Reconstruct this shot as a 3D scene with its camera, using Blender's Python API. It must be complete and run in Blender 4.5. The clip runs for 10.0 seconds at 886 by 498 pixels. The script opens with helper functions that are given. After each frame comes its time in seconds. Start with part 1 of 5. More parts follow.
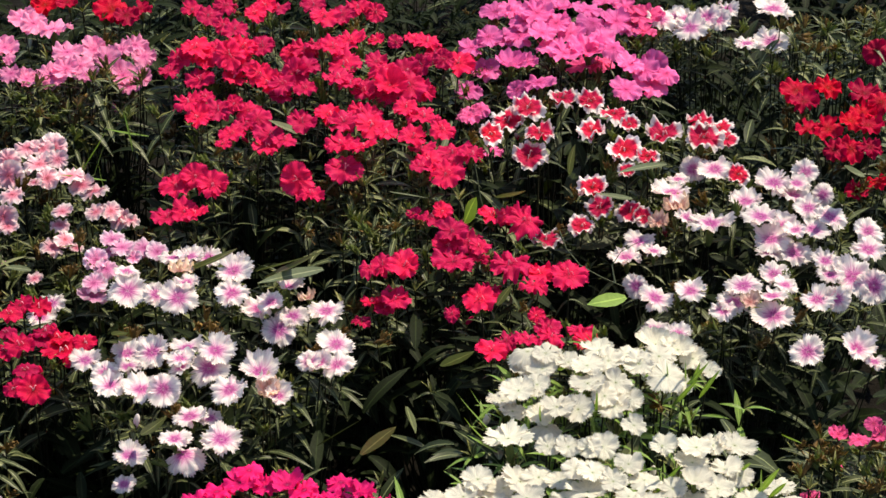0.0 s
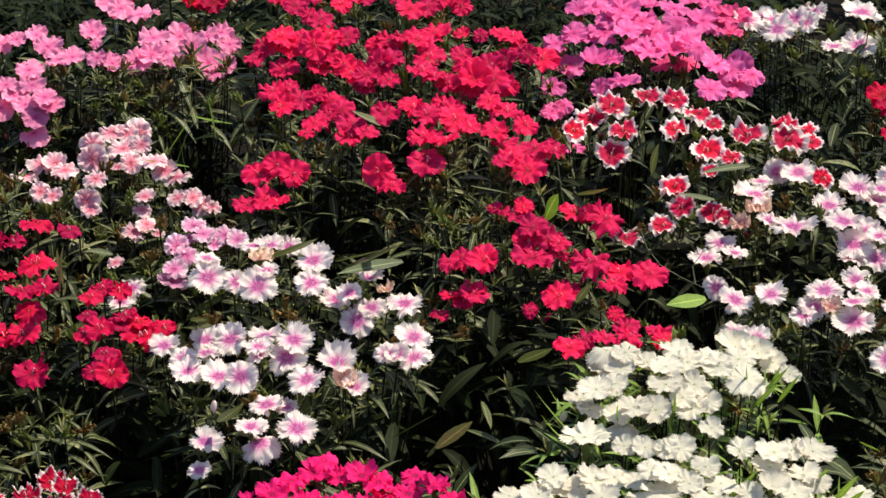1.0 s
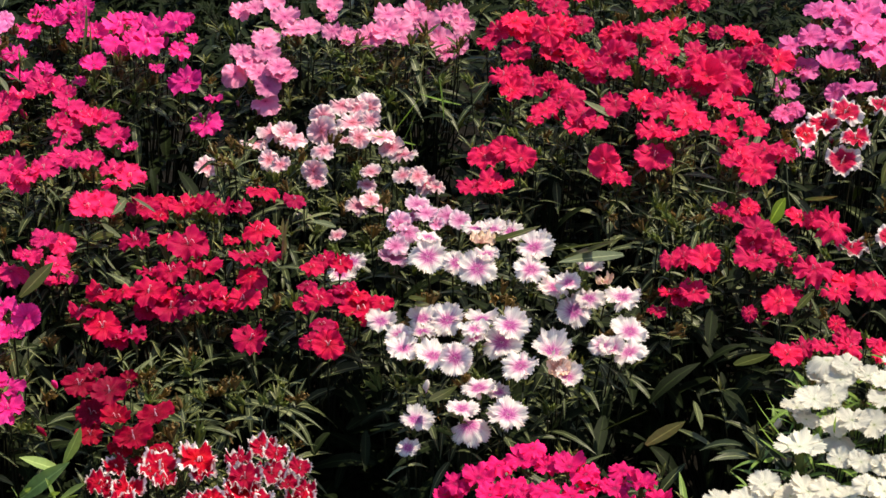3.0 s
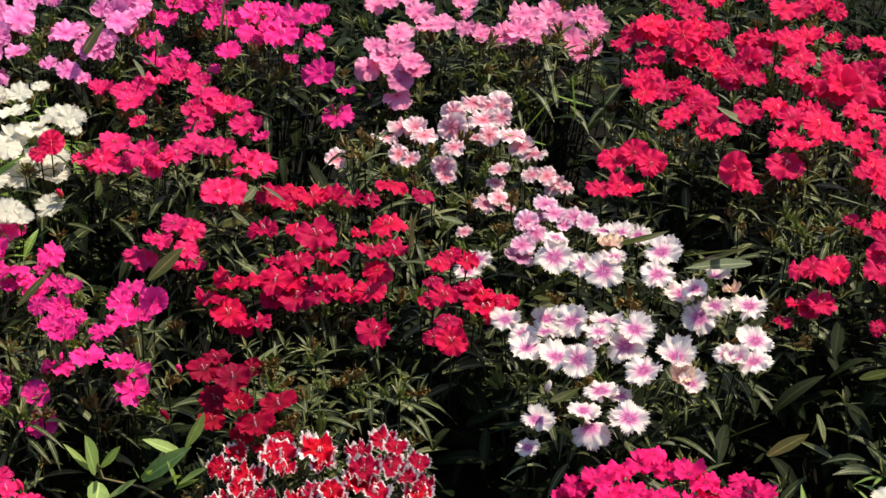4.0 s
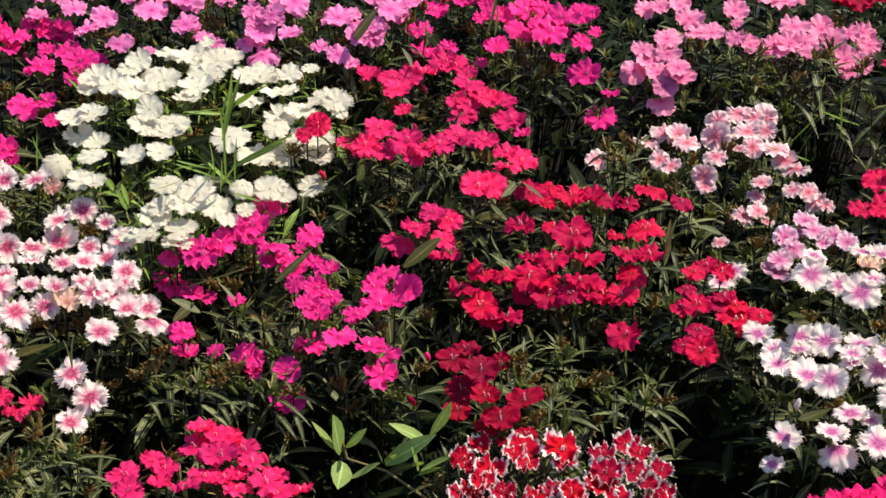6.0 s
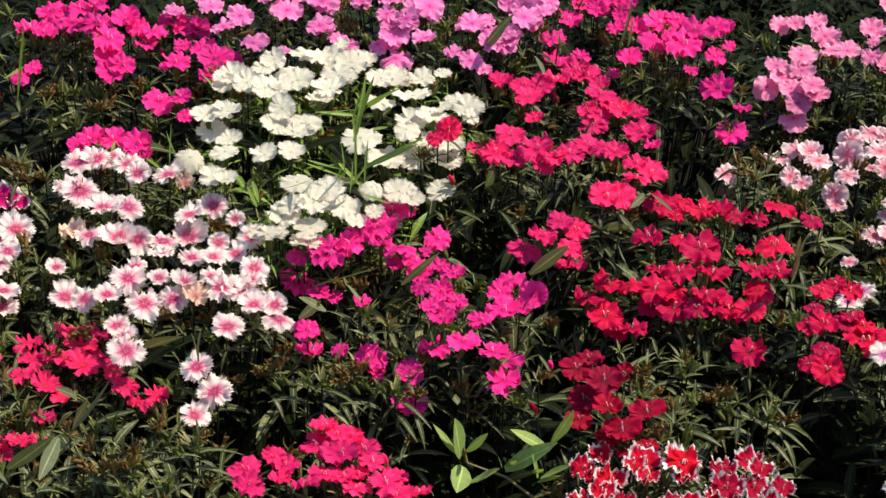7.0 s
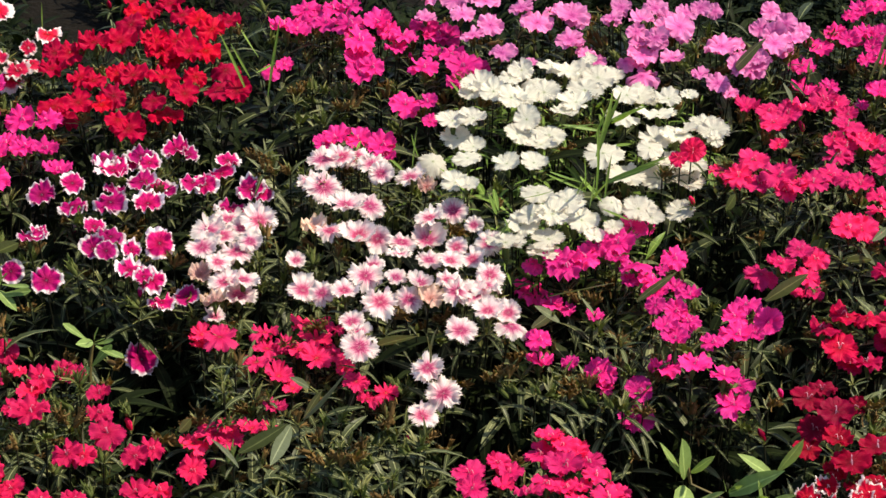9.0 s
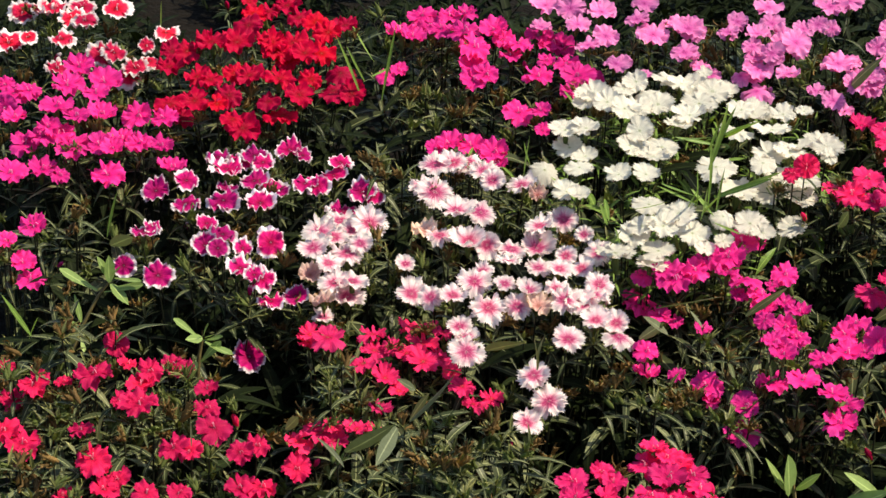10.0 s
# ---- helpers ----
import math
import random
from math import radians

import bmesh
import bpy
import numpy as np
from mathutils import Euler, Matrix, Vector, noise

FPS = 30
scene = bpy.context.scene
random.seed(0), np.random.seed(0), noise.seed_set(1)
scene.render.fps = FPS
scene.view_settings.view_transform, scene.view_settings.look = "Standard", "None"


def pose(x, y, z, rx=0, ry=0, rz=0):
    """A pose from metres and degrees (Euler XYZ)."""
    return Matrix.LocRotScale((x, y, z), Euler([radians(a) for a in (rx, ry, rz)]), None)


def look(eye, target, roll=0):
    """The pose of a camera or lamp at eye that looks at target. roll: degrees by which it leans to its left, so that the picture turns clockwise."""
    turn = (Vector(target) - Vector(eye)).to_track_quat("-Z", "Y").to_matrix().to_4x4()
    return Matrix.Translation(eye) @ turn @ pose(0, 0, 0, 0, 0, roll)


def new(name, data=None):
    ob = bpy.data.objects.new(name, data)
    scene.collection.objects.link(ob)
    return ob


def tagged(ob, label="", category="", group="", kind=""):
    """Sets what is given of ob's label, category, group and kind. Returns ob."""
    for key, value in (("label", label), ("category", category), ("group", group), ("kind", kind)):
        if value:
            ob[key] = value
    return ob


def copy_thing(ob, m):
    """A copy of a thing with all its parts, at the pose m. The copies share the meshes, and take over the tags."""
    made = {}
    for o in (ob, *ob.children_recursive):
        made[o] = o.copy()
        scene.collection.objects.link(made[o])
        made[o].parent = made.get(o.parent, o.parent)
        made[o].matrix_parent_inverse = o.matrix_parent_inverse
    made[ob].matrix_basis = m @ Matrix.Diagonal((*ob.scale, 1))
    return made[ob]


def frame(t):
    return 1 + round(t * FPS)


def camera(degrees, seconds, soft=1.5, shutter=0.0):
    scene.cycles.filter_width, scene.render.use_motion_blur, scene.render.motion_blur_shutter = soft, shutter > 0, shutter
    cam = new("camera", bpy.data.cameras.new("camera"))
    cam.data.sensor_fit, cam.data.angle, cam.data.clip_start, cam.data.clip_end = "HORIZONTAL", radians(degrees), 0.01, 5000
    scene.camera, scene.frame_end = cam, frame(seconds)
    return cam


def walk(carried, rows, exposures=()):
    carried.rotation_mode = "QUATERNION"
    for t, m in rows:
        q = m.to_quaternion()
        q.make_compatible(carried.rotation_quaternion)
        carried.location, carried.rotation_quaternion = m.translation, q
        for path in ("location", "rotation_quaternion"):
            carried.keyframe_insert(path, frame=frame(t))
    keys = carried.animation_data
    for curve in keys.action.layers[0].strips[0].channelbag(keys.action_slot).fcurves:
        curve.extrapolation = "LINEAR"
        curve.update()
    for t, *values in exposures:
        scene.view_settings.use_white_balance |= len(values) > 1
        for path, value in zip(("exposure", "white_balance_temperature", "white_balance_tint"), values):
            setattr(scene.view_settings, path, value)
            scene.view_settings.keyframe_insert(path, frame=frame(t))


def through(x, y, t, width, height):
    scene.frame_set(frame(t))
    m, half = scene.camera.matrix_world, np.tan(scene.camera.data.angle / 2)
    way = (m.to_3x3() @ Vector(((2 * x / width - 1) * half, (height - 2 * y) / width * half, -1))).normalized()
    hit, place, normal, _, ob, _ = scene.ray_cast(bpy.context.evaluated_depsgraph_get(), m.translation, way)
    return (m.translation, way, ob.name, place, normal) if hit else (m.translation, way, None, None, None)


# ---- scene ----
# Camera: held at chest height and swept to the left over the flower bed.
cam = camera(23.57, 10.0, soft=1.5)
PATH = [
    (0.0, 0.0000, 0.0000, 1.4500, -31.758, -0.010, 0.005),
    (0.5, -0.0030, 0.0014, 1.4501, -31.878, 0.166, 1.124),
    (1.0, -0.0062, 0.0027, 1.4502, -31.953, 0.396, 2.351),
    (1.5, -0.0108, 0.0042, 1.4503, -32.029, 0.648, 4.086),
    (2.0, -0.0155, 0.0053, 1.4502, -32.183, 0.899, 5.901),
    (2.5, -0.0192, 0.0059, 1.4501, -32.320, 0.943, 7.302),
    (4.0, -0.0325, 0.0054, 1.4491, -32.523, 1.401, 12.603),
    (4.5, -0.0375, 0.0042, 1.4485, -32.571, 1.481, 14.655),
    (5.0, -0.0424, 0.0023, 1.4477, -32.614, 1.623, 16.761),
    (5.5, -0.0461, 0.0004, 1.4470, -32.644, 1.584, 18.390),
    (7.0, -0.0577, -0.0086, 1.4439, -32.450, 1.762, 23.900),
    (7.5, -0.0608, -0.0121, 1.4428, -32.356, 1.766, 25.552),
    (8.0, -0.0639, -0.0161, 1.4416, -32.272, 1.865, 27.293),
    (8.5, -0.0668, -0.0205, 1.4402, -32.175, 1.987, 29.014),
    (9.0, -0.0697, -0.0256, 1.4387, -32.081, 2.050, 30.853),
    (9.5, -0.0720, -0.0305, 1.4372, -31.949, 2.139, 32.497),
    (10.0, -0.0740, -0.0354, 1.4358, -31.862, 2.236, 34.057),
]
walk(cam, [(t, pose(x, y, z, 90 + pitch, 0, yaw) @ pose(0, 0, 0, 0, 0, lean)) for t, x, y, z, pitch, lean, yaw in PATH])

# ---- daylight: a clear sky and one sun from the right ----
SUN_AZIMUTH, SUN_ELEVATION = 50.0, 57.0   # degrees clockwise from +y, and above the horizon
world = bpy.data.worlds.new("sky")
scene.world = world
world.use_nodes = True
wt = world.node_tree
sky = wt.nodes.new("ShaderNodeTexSky")
sky.sky_type, sky.sun_disc = "NISHITA", False
sky.sun_elevation, sky.sun_rotation = radians(SUN_ELEVATION), radians(SUN_AZIMUTH)
wt.links.new(sky.outputs[0], wt.nodes["Background"].inputs[0])
wt.nodes["Background"].inputs[1].default_value = 0.15
sun = new("sun", bpy.data.lights.new("sun", "SUN"))
sun.data.energy, sun.data.angle, sun.data.color = 5.0, radians(0.53), (1.0, 0.90, 0.72)
ca, sa, ce, se = (math.cos(radians(SUN_AZIMUTH)), math.sin(radians(SUN_AZIMUTH)), math.cos(radians(SUN_ELEVATION)), math.sin(radians(SUN_ELEVATION)))
sun.matrix_world = look((6 * sa * ce, 6 * ca * ce, 6 * se), (0, 0, 0))
scene.view_settings.exposure = 0.50
scene.view_settings.use_white_balance, scene.view_settings.white_balance_temperature = True, 6800


# ---- materials ----
def base_material(name):
    m = bpy.data.materials.new(name)
    m.use_nodes = True
    nt = m.node_tree
    nt.nodes.clear()
    return m, nt, lambda kind, **kw: make_node(nt, kind, kw)


def make_node(nt, kind, values):
    n = nt.nodes.new("ShaderNode" + kind)
    for key, v in values.items():
        n.inputs[key].default_value = v
    return n


def ramp(nt, stops, smooth=False):
    n = nt.nodes.new("ShaderNodeValToRGB")
    n.color_ramp.interpolation = "EASE" if smooth else "LINEAR"
    e = n.color_ramp.elements
    while len(e) < len(stops):
        e.new(0.5)
    for el, (p, c) in zip(e, stops):
        el.position, el.color = p, (*c, 1)
    return n


def maths(nt, op, a, b=None, c=None):
    n = nt.nodes.new("ShaderNodeMath")
    n.operation = op
    for i, v in enumerate((a, b, c)):
        if v is None:
            continue
        if isinstance(v, (int, float)):
            n.inputs[i].default_value = v
        else:
            nt.links.new(v, n.inputs[i])
    return n.outputs[0]


def mix_colour(nt, kind, fac, a, b):
    n = nt.nodes.new("ShaderNodeMix")
    n.data_type, n.blend_type = "RGBA", kind
    for sock, v in ((n.inputs[0], fac), (n.inputs[6], a), (n.inputs[7], b)):
        if isinstance(v, (int, float)):
            sock.default_value = v
        elif isinstance(v, tuple):
            sock.default_value = (*v, 1)
        else:
            nt.links.new(v, sock)
    return n.outputs[2]


def thin_surface(nt, colour, rough, glow_through, through_tint, height, bump=0.3, sheen=0.0, spec=0.5):
    """Petals and leaves: a diffuse and glossy face through which some light passes."""
    p = make_node(nt, "BsdfPrincipled", {"Roughness": rough, "Specular IOR Level": spec, "Sheen Weight": sheen})
    nt.links.new(colour, p.inputs["Base Color"])
    tr = make_node(nt, "BsdfTranslucent", {})
    nt.links.new(mix_colour(nt, "MULTIPLY", 1.0, colour, through_tint), tr.inputs["Color"])
    b = make_node(nt, "Bump", {"Strength": bump, "Distance": 0.002})
    nt.links.new(height, b.inputs["Height"])
    for s in (p, tr):
        nt.links.new(b.outputs[0], s.inputs["Normal"])
    mx = make_node(nt, "MixShader", {0: glow_through})
    nt.links.new(p.outputs[0], mx.inputs[1])
    nt.links.new(tr.outputs[0], mx.inputs[2])
    out = make_node(nt, "OutputMaterial", {})
    nt.links.new(mx.outputs[0], out.inputs[0])


def petal_material(name, stops, jag, dark, through=0.36):
    """stops: colours from the eye of the flower to the rim; jag: how far the bands run into each other along the veins."""
    m, nt, n = base_material(name)
    vary = 0.22 if through > 0.4 else 0.55   # pale flowers differ less from each other
    uv = n("UVMap")
    sep = n("SeparateXYZ")
    nt.links.new(uv.outputs[0], sep.inputs[0])
    info = n("ObjectInfo")
    # veins run from the eye to the rim
    stretch = n("CombineXYZ")
    nt.links.new(maths(nt, "MULTIPLY", sep.outputs[0], 1.6), stretch.inputs[0])
    nt.links.new(maths(nt, "MULTIPLY", sep.outputs[1], 34.0), stretch.inputs[1])
    nt.links.new(maths(nt, "MULTIPLY", info.outputs["Random"], 40.0), stretch.inputs[2])
    veins = n("TexNoise", Scale=1.0, Detail=2.0)
    nt.links.new(stretch.outputs[0], veins.inputs["Vector"])
    off = maths(nt, "MULTIPLY", maths(nt, "SUBTRACT", veins.outputs[0], 0.5), jag)
    r = ramp(nt, stops)
    nt.links.new(maths(nt, "ADD", sep.outputs[0], off), r.inputs[0])
    # blotches and one flower differing from the next
    tc = n("TexCoord")
    blotch = n("TexNoise", Scale=2.2, Detail=3.0)
    nt.links.new(tc.outputs["Object"], blotch.inputs["Vector"])
    tone = maths(nt, "MULTIPLY_ADD", blotch.outputs[0], 0.30, 0.83)
    tone = maths(nt, "MULTIPLY", tone, maths(nt, "MULTIPLY_ADD", info.outputs["Random"], vary, 1.0 - 0.6 * vary))
    tone = maths(nt, "MULTIPLY", tone, maths(nt, "MULTIPLY_ADD", veins.outputs[0], 0.5, 0.76))
    col = mix_colour(nt, "MULTIPLY", 1.0, r.outputs[0], tone)
    hue = n("HueSaturation")
    nt.links.new(col, hue.inputs["Color"])
    nt.links.new(maths(nt, "MULTIPLY_ADD", info.outputs["Random"], dark, 0.5 - 0.55 * dark), hue.inputs["Hue"])
    thin_surface(nt, hue.outputs[0], 0.5, through, (1.0, 0.9, 0.9), veins.outputs[0], 0.4, 0.0, 0.10)
    return m


WHITE = (0.80, 0.785, 0.675)
PETALS = {
    "white": petal_material("white_petal", [(0.0, (0.50, 0.56, 0.30)), (0.14, (0.80, 0.81, 0.68)), (0.5, WHITE), (1.0, (0.82, 0.805, 0.69))], 0.06, 0.01, 0.48),
    "lilac_white": petal_material("lilac_white_petal", [(0.0, (0.84, 0.55, 0.70)), (0.05, (0.64, 0.17, 0.43)), (0.12, (0.42, 0.03, 0.24)), (0.24, (0.62, 0.12, 0.41)), (0.37, (0.78, 0.38, 0.58)), (0.52, (0.86, 0.68, 0.74)), (0.72, (0.88, 0.83, 0.79))], 0.9, 0.02, 0.45),
    "lilac_pink": petal_material("lilac_pink_petal", [(0.0, (0.45, 0.04, 0.2)), (0.3, (0.74, 0.22, 0.45)), (0.7, (0.82, 0.44, 0.62)), (0.97, (0.87, 0.74, 0.8))], 0.2, 0.02),
    "rose_white": petal_material("rose_white_petal", [(0.0, (0.84, 0.50, 0.55)), (0.05, (0.60, 0.12, 0.25)), (0.12, (0.40, 0.015, 0.10)), (0.26, (0.60, 0.06, 0.20)), (0.40, (0.80, 0.30, 0.44)), (0.55, (0.87, 0.62, 0.66)), (0.78, (0.89, 0.82, 0.78))], 0.9, 0.015, 0.45),
    "blush": petal_material("blush_petal", [(0.0, (0.5, 0.06, 0.10)), (0.25, (0.80, 0.24, 0.34)), (0.6, (0.84, 0.48, 0.56)), (0.95, (0.88, 0.76, 0.74))], 0.3, 0.015),
    "pink": petal_material("pink_petal", [(0.0, (0.55, 0.03, 0.2)), (0.2, (0.86, 0.18, 0.42)), (0.5, (0.90, 0.27, 0.49)), (1.0, (0.94, 0.37, 0.58))], 0.2, 0.02),
    "lilac_rose": petal_material("lilac_rose_petal", [(0.0, (0.5, 0.03, 0.25)), (0.25, (0.76, 0.14, 0.45)), (0.55, (0.82, 0.21, 0.51)), (1.0, (0.85, 0.30, 0.59))], 0.2, 0.02),
    "rose": petal_material("rose_petal", [(0.0, (0.5, 0.02, 0.08)), (0.3, (0.80, 0.07, 0.24)), (1.0, (0.84, 0.12, 0.32))], 0.2, 0.015),
    "red": petal_material("red_petal", [(0.0, (0.75, 0.2, 0.3)), (0.06, (0.45, 0.0, 0.04)), (0.25, (0.70, 0.008, 0.076)), (1.0, (0.80, 0.021, 0.132))], 0.2, 0.010),
    "hot_pink": petal_material("hot_pink_petal", [(0.0, (0.78, 0.3, 0.4)), (0.07, (0.50, 0.0, 0.07)), (0.25, (0.84, 0.013, 0.140)), (1.0, (0.86, 0.038, 0.200))], 0.2, 0.014),
    "coral": petal_material("coral_petal", [(0.0, (0.7, 0.2, 0.15)), (0.1, (0.6, 0.01, 0.05)), (0.35, (0.88, 0.022, 0.14)), (1.0, (0.86, 0.044, 0.185))], 0.2, 0.012),
    "crimson": petal_material("crimson_petal", [(0.0, (0.8, 0.4, 0.5)), (0.06, (0.24, 0.0, 0.015)), (0.25, (0.48, 0.003, 0.048)), (1.0, (0.63, 0.008, 0.092))], 0.2, 0.014),
    "scarlet": petal_material("scarlet_petal", [(0.0, (0.45, 0.05, 0.05)), (0.1, (0.32, 0.0, 0.008)), (0.35, (0.50, 0.001, 0.032)), (1.0, (0.62, 0.002, 0.055))], 0.2, 0.012),
    "magenta": petal_material("magenta_petal", [(0.0, (0.7, 0.25, 0.45)), (0.07, (0.4, 0.0, 0.12)), (0.25, (0.86, 0.015, 0.24)), (1.0, (0.90, 0.052, 0.345))], 0.2, 0.014),
    "magenta_deep": petal_material("magenta_deep_petal", [(0.0, (0.6, 0.1, 0.25)), (0.1, (0.4, 0.0, 0.08)), (0.35, (0.86, 0.011, 0.165)), (1.0, (0.93, 0.026, 0.24))], 0.2, 0.010),
    "red_white": petal_material("red_white_petal", [(0.0, (0.8, 0.45, 0.5)), (0.06, (0.16, 0.0, 0.01)), (0.2, (0.50, 0.002, 0.03)), (0.66, (0.76, 0.02, 0.10)), (0.80, (0.88, 0.80, 0.78))], 0.16, 0.012),
    "deep_pink": petal_material("deep_pink_petal", [(0.0, (0.55, 0.02, 0.15)), (0.2, (0.82, 0.09, 0.32)), (0.5, (0.88, 0.14, 0.42)), (1.0, (0.91, 0.20, 0.50))], 0.2, 0.02),
    "cherry": petal_material("cherry_petal", [(0.0, (0.75, 0.25, 0.35)), (0.07, (0.36, 0.0, 0.03)), (0.25, (0.66, 0.008, 0.072)), (1.0, (0.76, 0.022, 0.130))], 0.2, 0.010),
    "dark_crimson": petal_material("dark_crimson_petal", [(0.0, (0.7, 0.35, 0.45)), (0.06, (0.16, 0.0, 0.012)), (0.25, (0.27, 0.001, 0.018)), (1.0, (0.42, 0.002, 0.04))], 0.2, 0.012),
    "red_frill": petal_material("red_frill_petal", [(0.0, (0.8, 0.45, 0.5)), (0.06, (0.20, 0.0, 0.01)), (0.2, (0.45, 0.001, 0.02)), (0.78, (0.52, 0.003, 0.045)), (0.87, (0.88, 0.80, 0.78))], 0.16, 0.012),
    "withered": petal_material("withered_petal", [(0.0, (0.40, 0.12, 0.10)), (0.4, (0.66, 0.36, 0.32)), (0.8, (0.76, 0.58, 0.48)), (1.0, (0.60, 0.42, 0.26))], 0.4, 0.03),
    "magenta_white": petal_material("magenta_white_petal", [(0.0, (0.75, 0.4, 0.55)), (0.06, (0.15, 0.0, 0.03)), (0.2, (0.36, 0.001, 0.08)), (0.72, (0.64, 0.010, 0.21)), (0.85, (0.87, 0.80, 0.82))], 0.16, 0.02),
}


def leaf_material(name, low, high, rough, through, spec=0.16):
    m, nt, n = base_material(name)
    geo, info, tc = n("NewGeometry"), n("ObjectInfo"), n("TexCoord")
    uv = n("UVMap")
    sep = n("SeparateXYZ")
    nt.links.new(uv.outputs[0], sep.inputs[0])
    grain = n("TexNoise", Scale=160.0, Detail=3.0)
    nt.links.new(tc.outputs["Object"], grain.inputs["Vector"])
    patch = n("TexNoise", Scale=14.0, Detail=2.0)
    nt.links.new(tc.outputs["Object"], patch.inputs["Vector"])
    pick = maths(nt, "FRACT", maths(nt, "ADD", geo.outputs["Random Per Island"], info.outputs["Random"]))
    fac = maths(nt, "ADD", maths(nt, "MULTIPLY", pick, 0.6), maths(nt, "MULTIPLY", patch.outputs[0], 0.45))
    r = ramp(nt, [(0.1, low), (0.72, tuple(0.87 * a + 0.13 * b for a, b in zip(low, high))), (1.0, high)])
    nt.links.new(fac, r.inputs[0])
    # paler midrib
    rib = maths(nt, "LESS_THAN", maths(nt, "ABSOLUTE", maths(nt, "SUBTRACT", sep.outputs[1], 0.5)), 0.05)
    col = mix_colour(nt, "MIX", maths(nt, "MULTIPLY", rib, 0.4), r.outputs[0], tuple(min(1, c * 1.8) for c in high))
    col = mix_colour(nt, "MULTIPLY", 1.0, col, maths(nt, "MULTIPLY_ADD", grain.outputs[0], 0.5, 0.75))
    thin_surface(nt, col, rough, through, (1.0, 1.0, 0.45), grain.outputs[0], 0.25, 0.0, spec)
    return m


LEAF = leaf_material("grey_green_leaf", (0.017, 0.026, 0.009), (0.26, 0.29, 0.135), 0.42, 0.22)
LEAF_DULL = leaf_material("dull_green_leaf", (0.028, 0.040, 0.015), (0.36, 0.38, 0.19), 0.42, 0.22)
# leaf green darkened almost to black, standing in for shade under the canopy
LEAF_SHADE = leaf_material("shade_dark_leaf", (0.006, 0.010, 0.003), (0.022, 0.033, 0.011), 0.6, 0.12, 0.06)
LEAF_PALE = leaf_material("pale_grey_green_leaf", (0.08, 0.10, 0.055), (0.24, 0.26, 0.15), 0.45, 0.25)
LEAF_TIP = leaf_material("olive_shoot_tip", (0.045, 0.058, 0.016), (0.32, 0.30, 0.105), 0.45, 0.25)
LEAF_FRESH = leaf_material("fresh_green_leaf", (0.13, 0.22, 0.045), (0.32, 0.45, 0.10), 0.42, 0.36)
LEAF_WEED = leaf_material("weed_leaf", (0.20, 0.29, 0.085), (0.35, 0.44, 0.155), 0.45, 0.32)
STEM = leaf_material("dark_stem", (0.010, 0.012, 0.006), (0.05, 0.045, 0.02), 0.6, 0.0)
STEM_OLIVE = leaf_material("olive_stem", (0.10, 0.08, 0.03), (0.20, 0.16, 0.06), 0.5, 0.05)
LEAF_DRY = leaf_material("dry_calyx", (0.10, 0.06, 0.02), (0.46, 0.28, 0.09), 0.6, 0.2)
LEAF_STRAW = leaf_material("greenish_calyx", (0.09, 0.12, 0.03), (0.30, 0.31, 0.11), 0.6, 0.25)


def soil_material():
    m, nt, n = base_material("near_black_soil")
    tc = n("TexCoord")
    big, small = n("TexNoise", Scale=3.0, Detail=4.0), n("TexNoise", Scale=70.0, Detail=6.0)
    for t in (big, small):
        nt.links.new(tc.outputs["Object"], t.inputs["Vector"])
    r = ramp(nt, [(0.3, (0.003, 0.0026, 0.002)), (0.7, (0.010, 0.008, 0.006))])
    nt.links.new(maths(nt, "ADD", maths(nt, "MULTIPLY", big.outputs[0], 0.5), maths(nt, "MULTIPLY", small.outputs[0], 0.5)), r.inputs[0])
    p = n("BsdfPrincipled", **{"Roughness": 1.0, "Specular IOR Level": 0.1})
    nt.links.new(r.outputs[0], p.inputs["Base Color"])
    b = n("Bump", Strength=0.8, Distance=0.01)
    nt.links.new(small.outputs[0], b.inputs["Height"])
    nt.links.new(b.outputs[0], p.inputs["Normal"])
    nt.links.new(p.outputs[0], n("OutputMaterial").inputs[0])
    return m


SOIL = soil_material()

# ---- mesh helpers ----
def mesh_from(name, verts, faces, uvs, material, smooth=True):
    """uvs: one (u, v) for each vertex."""
    me = bpy.data.meshes.new(name)
    me.from_pydata([tuple(v) for v in verts], [], faces)
    if uvs is not None:
        layer = me.uv_layers.new(name="UVMap")
        loops = np.empty(len(me.loops), dtype=np.int32)
        me.loops.foreach_get("vertex_index", loops)
        layer.data.foreach_set("uv", np.asarray(uvs, dtype=np.float32)[loops].ravel())
    me.materials.append(material)
    if smooth:
        me.polygons.foreach_set("use_smooth", [True] * len(me.polygons))
    me.update()
    return me


def part(name, me, parent, m=None, label=""):
    ob = new(name, me)
    ob.parent = parent
    if m is not None:
        ob.matrix_basis = m
    return tagged(ob, label)


def frame_from(normal, spin):
    """A turn that brings +z to the normal, spun about it."""
    q = Vector((0, 0, 1)).rotation_difference(Vector(normal).normalized())
    return q.to_matrix().to_4x4() @ Matrix.Rotation(spin, 4, "Z")


# ---- the flower: five overlapping wedge petals with a toothed rim, of radius 1 ----
def flower_mesh(name, material, teeth, ruffle, cup, styles, r):
    verts, faces, uvs = [], [], []
    rows = (0.03, 0.16, 0.32, 0.48, 0.64, 0.79, 0.91, 1.0)
    cols = 24 if teeth > 0.06 else 18
    spread, falls = (0.62, 0.15) if name.startswith("coral") else (0.76, 0.08)
    for k in range(5):
        mid = k * math.tau / 5 + r.uniform(-0.13, 0.13)
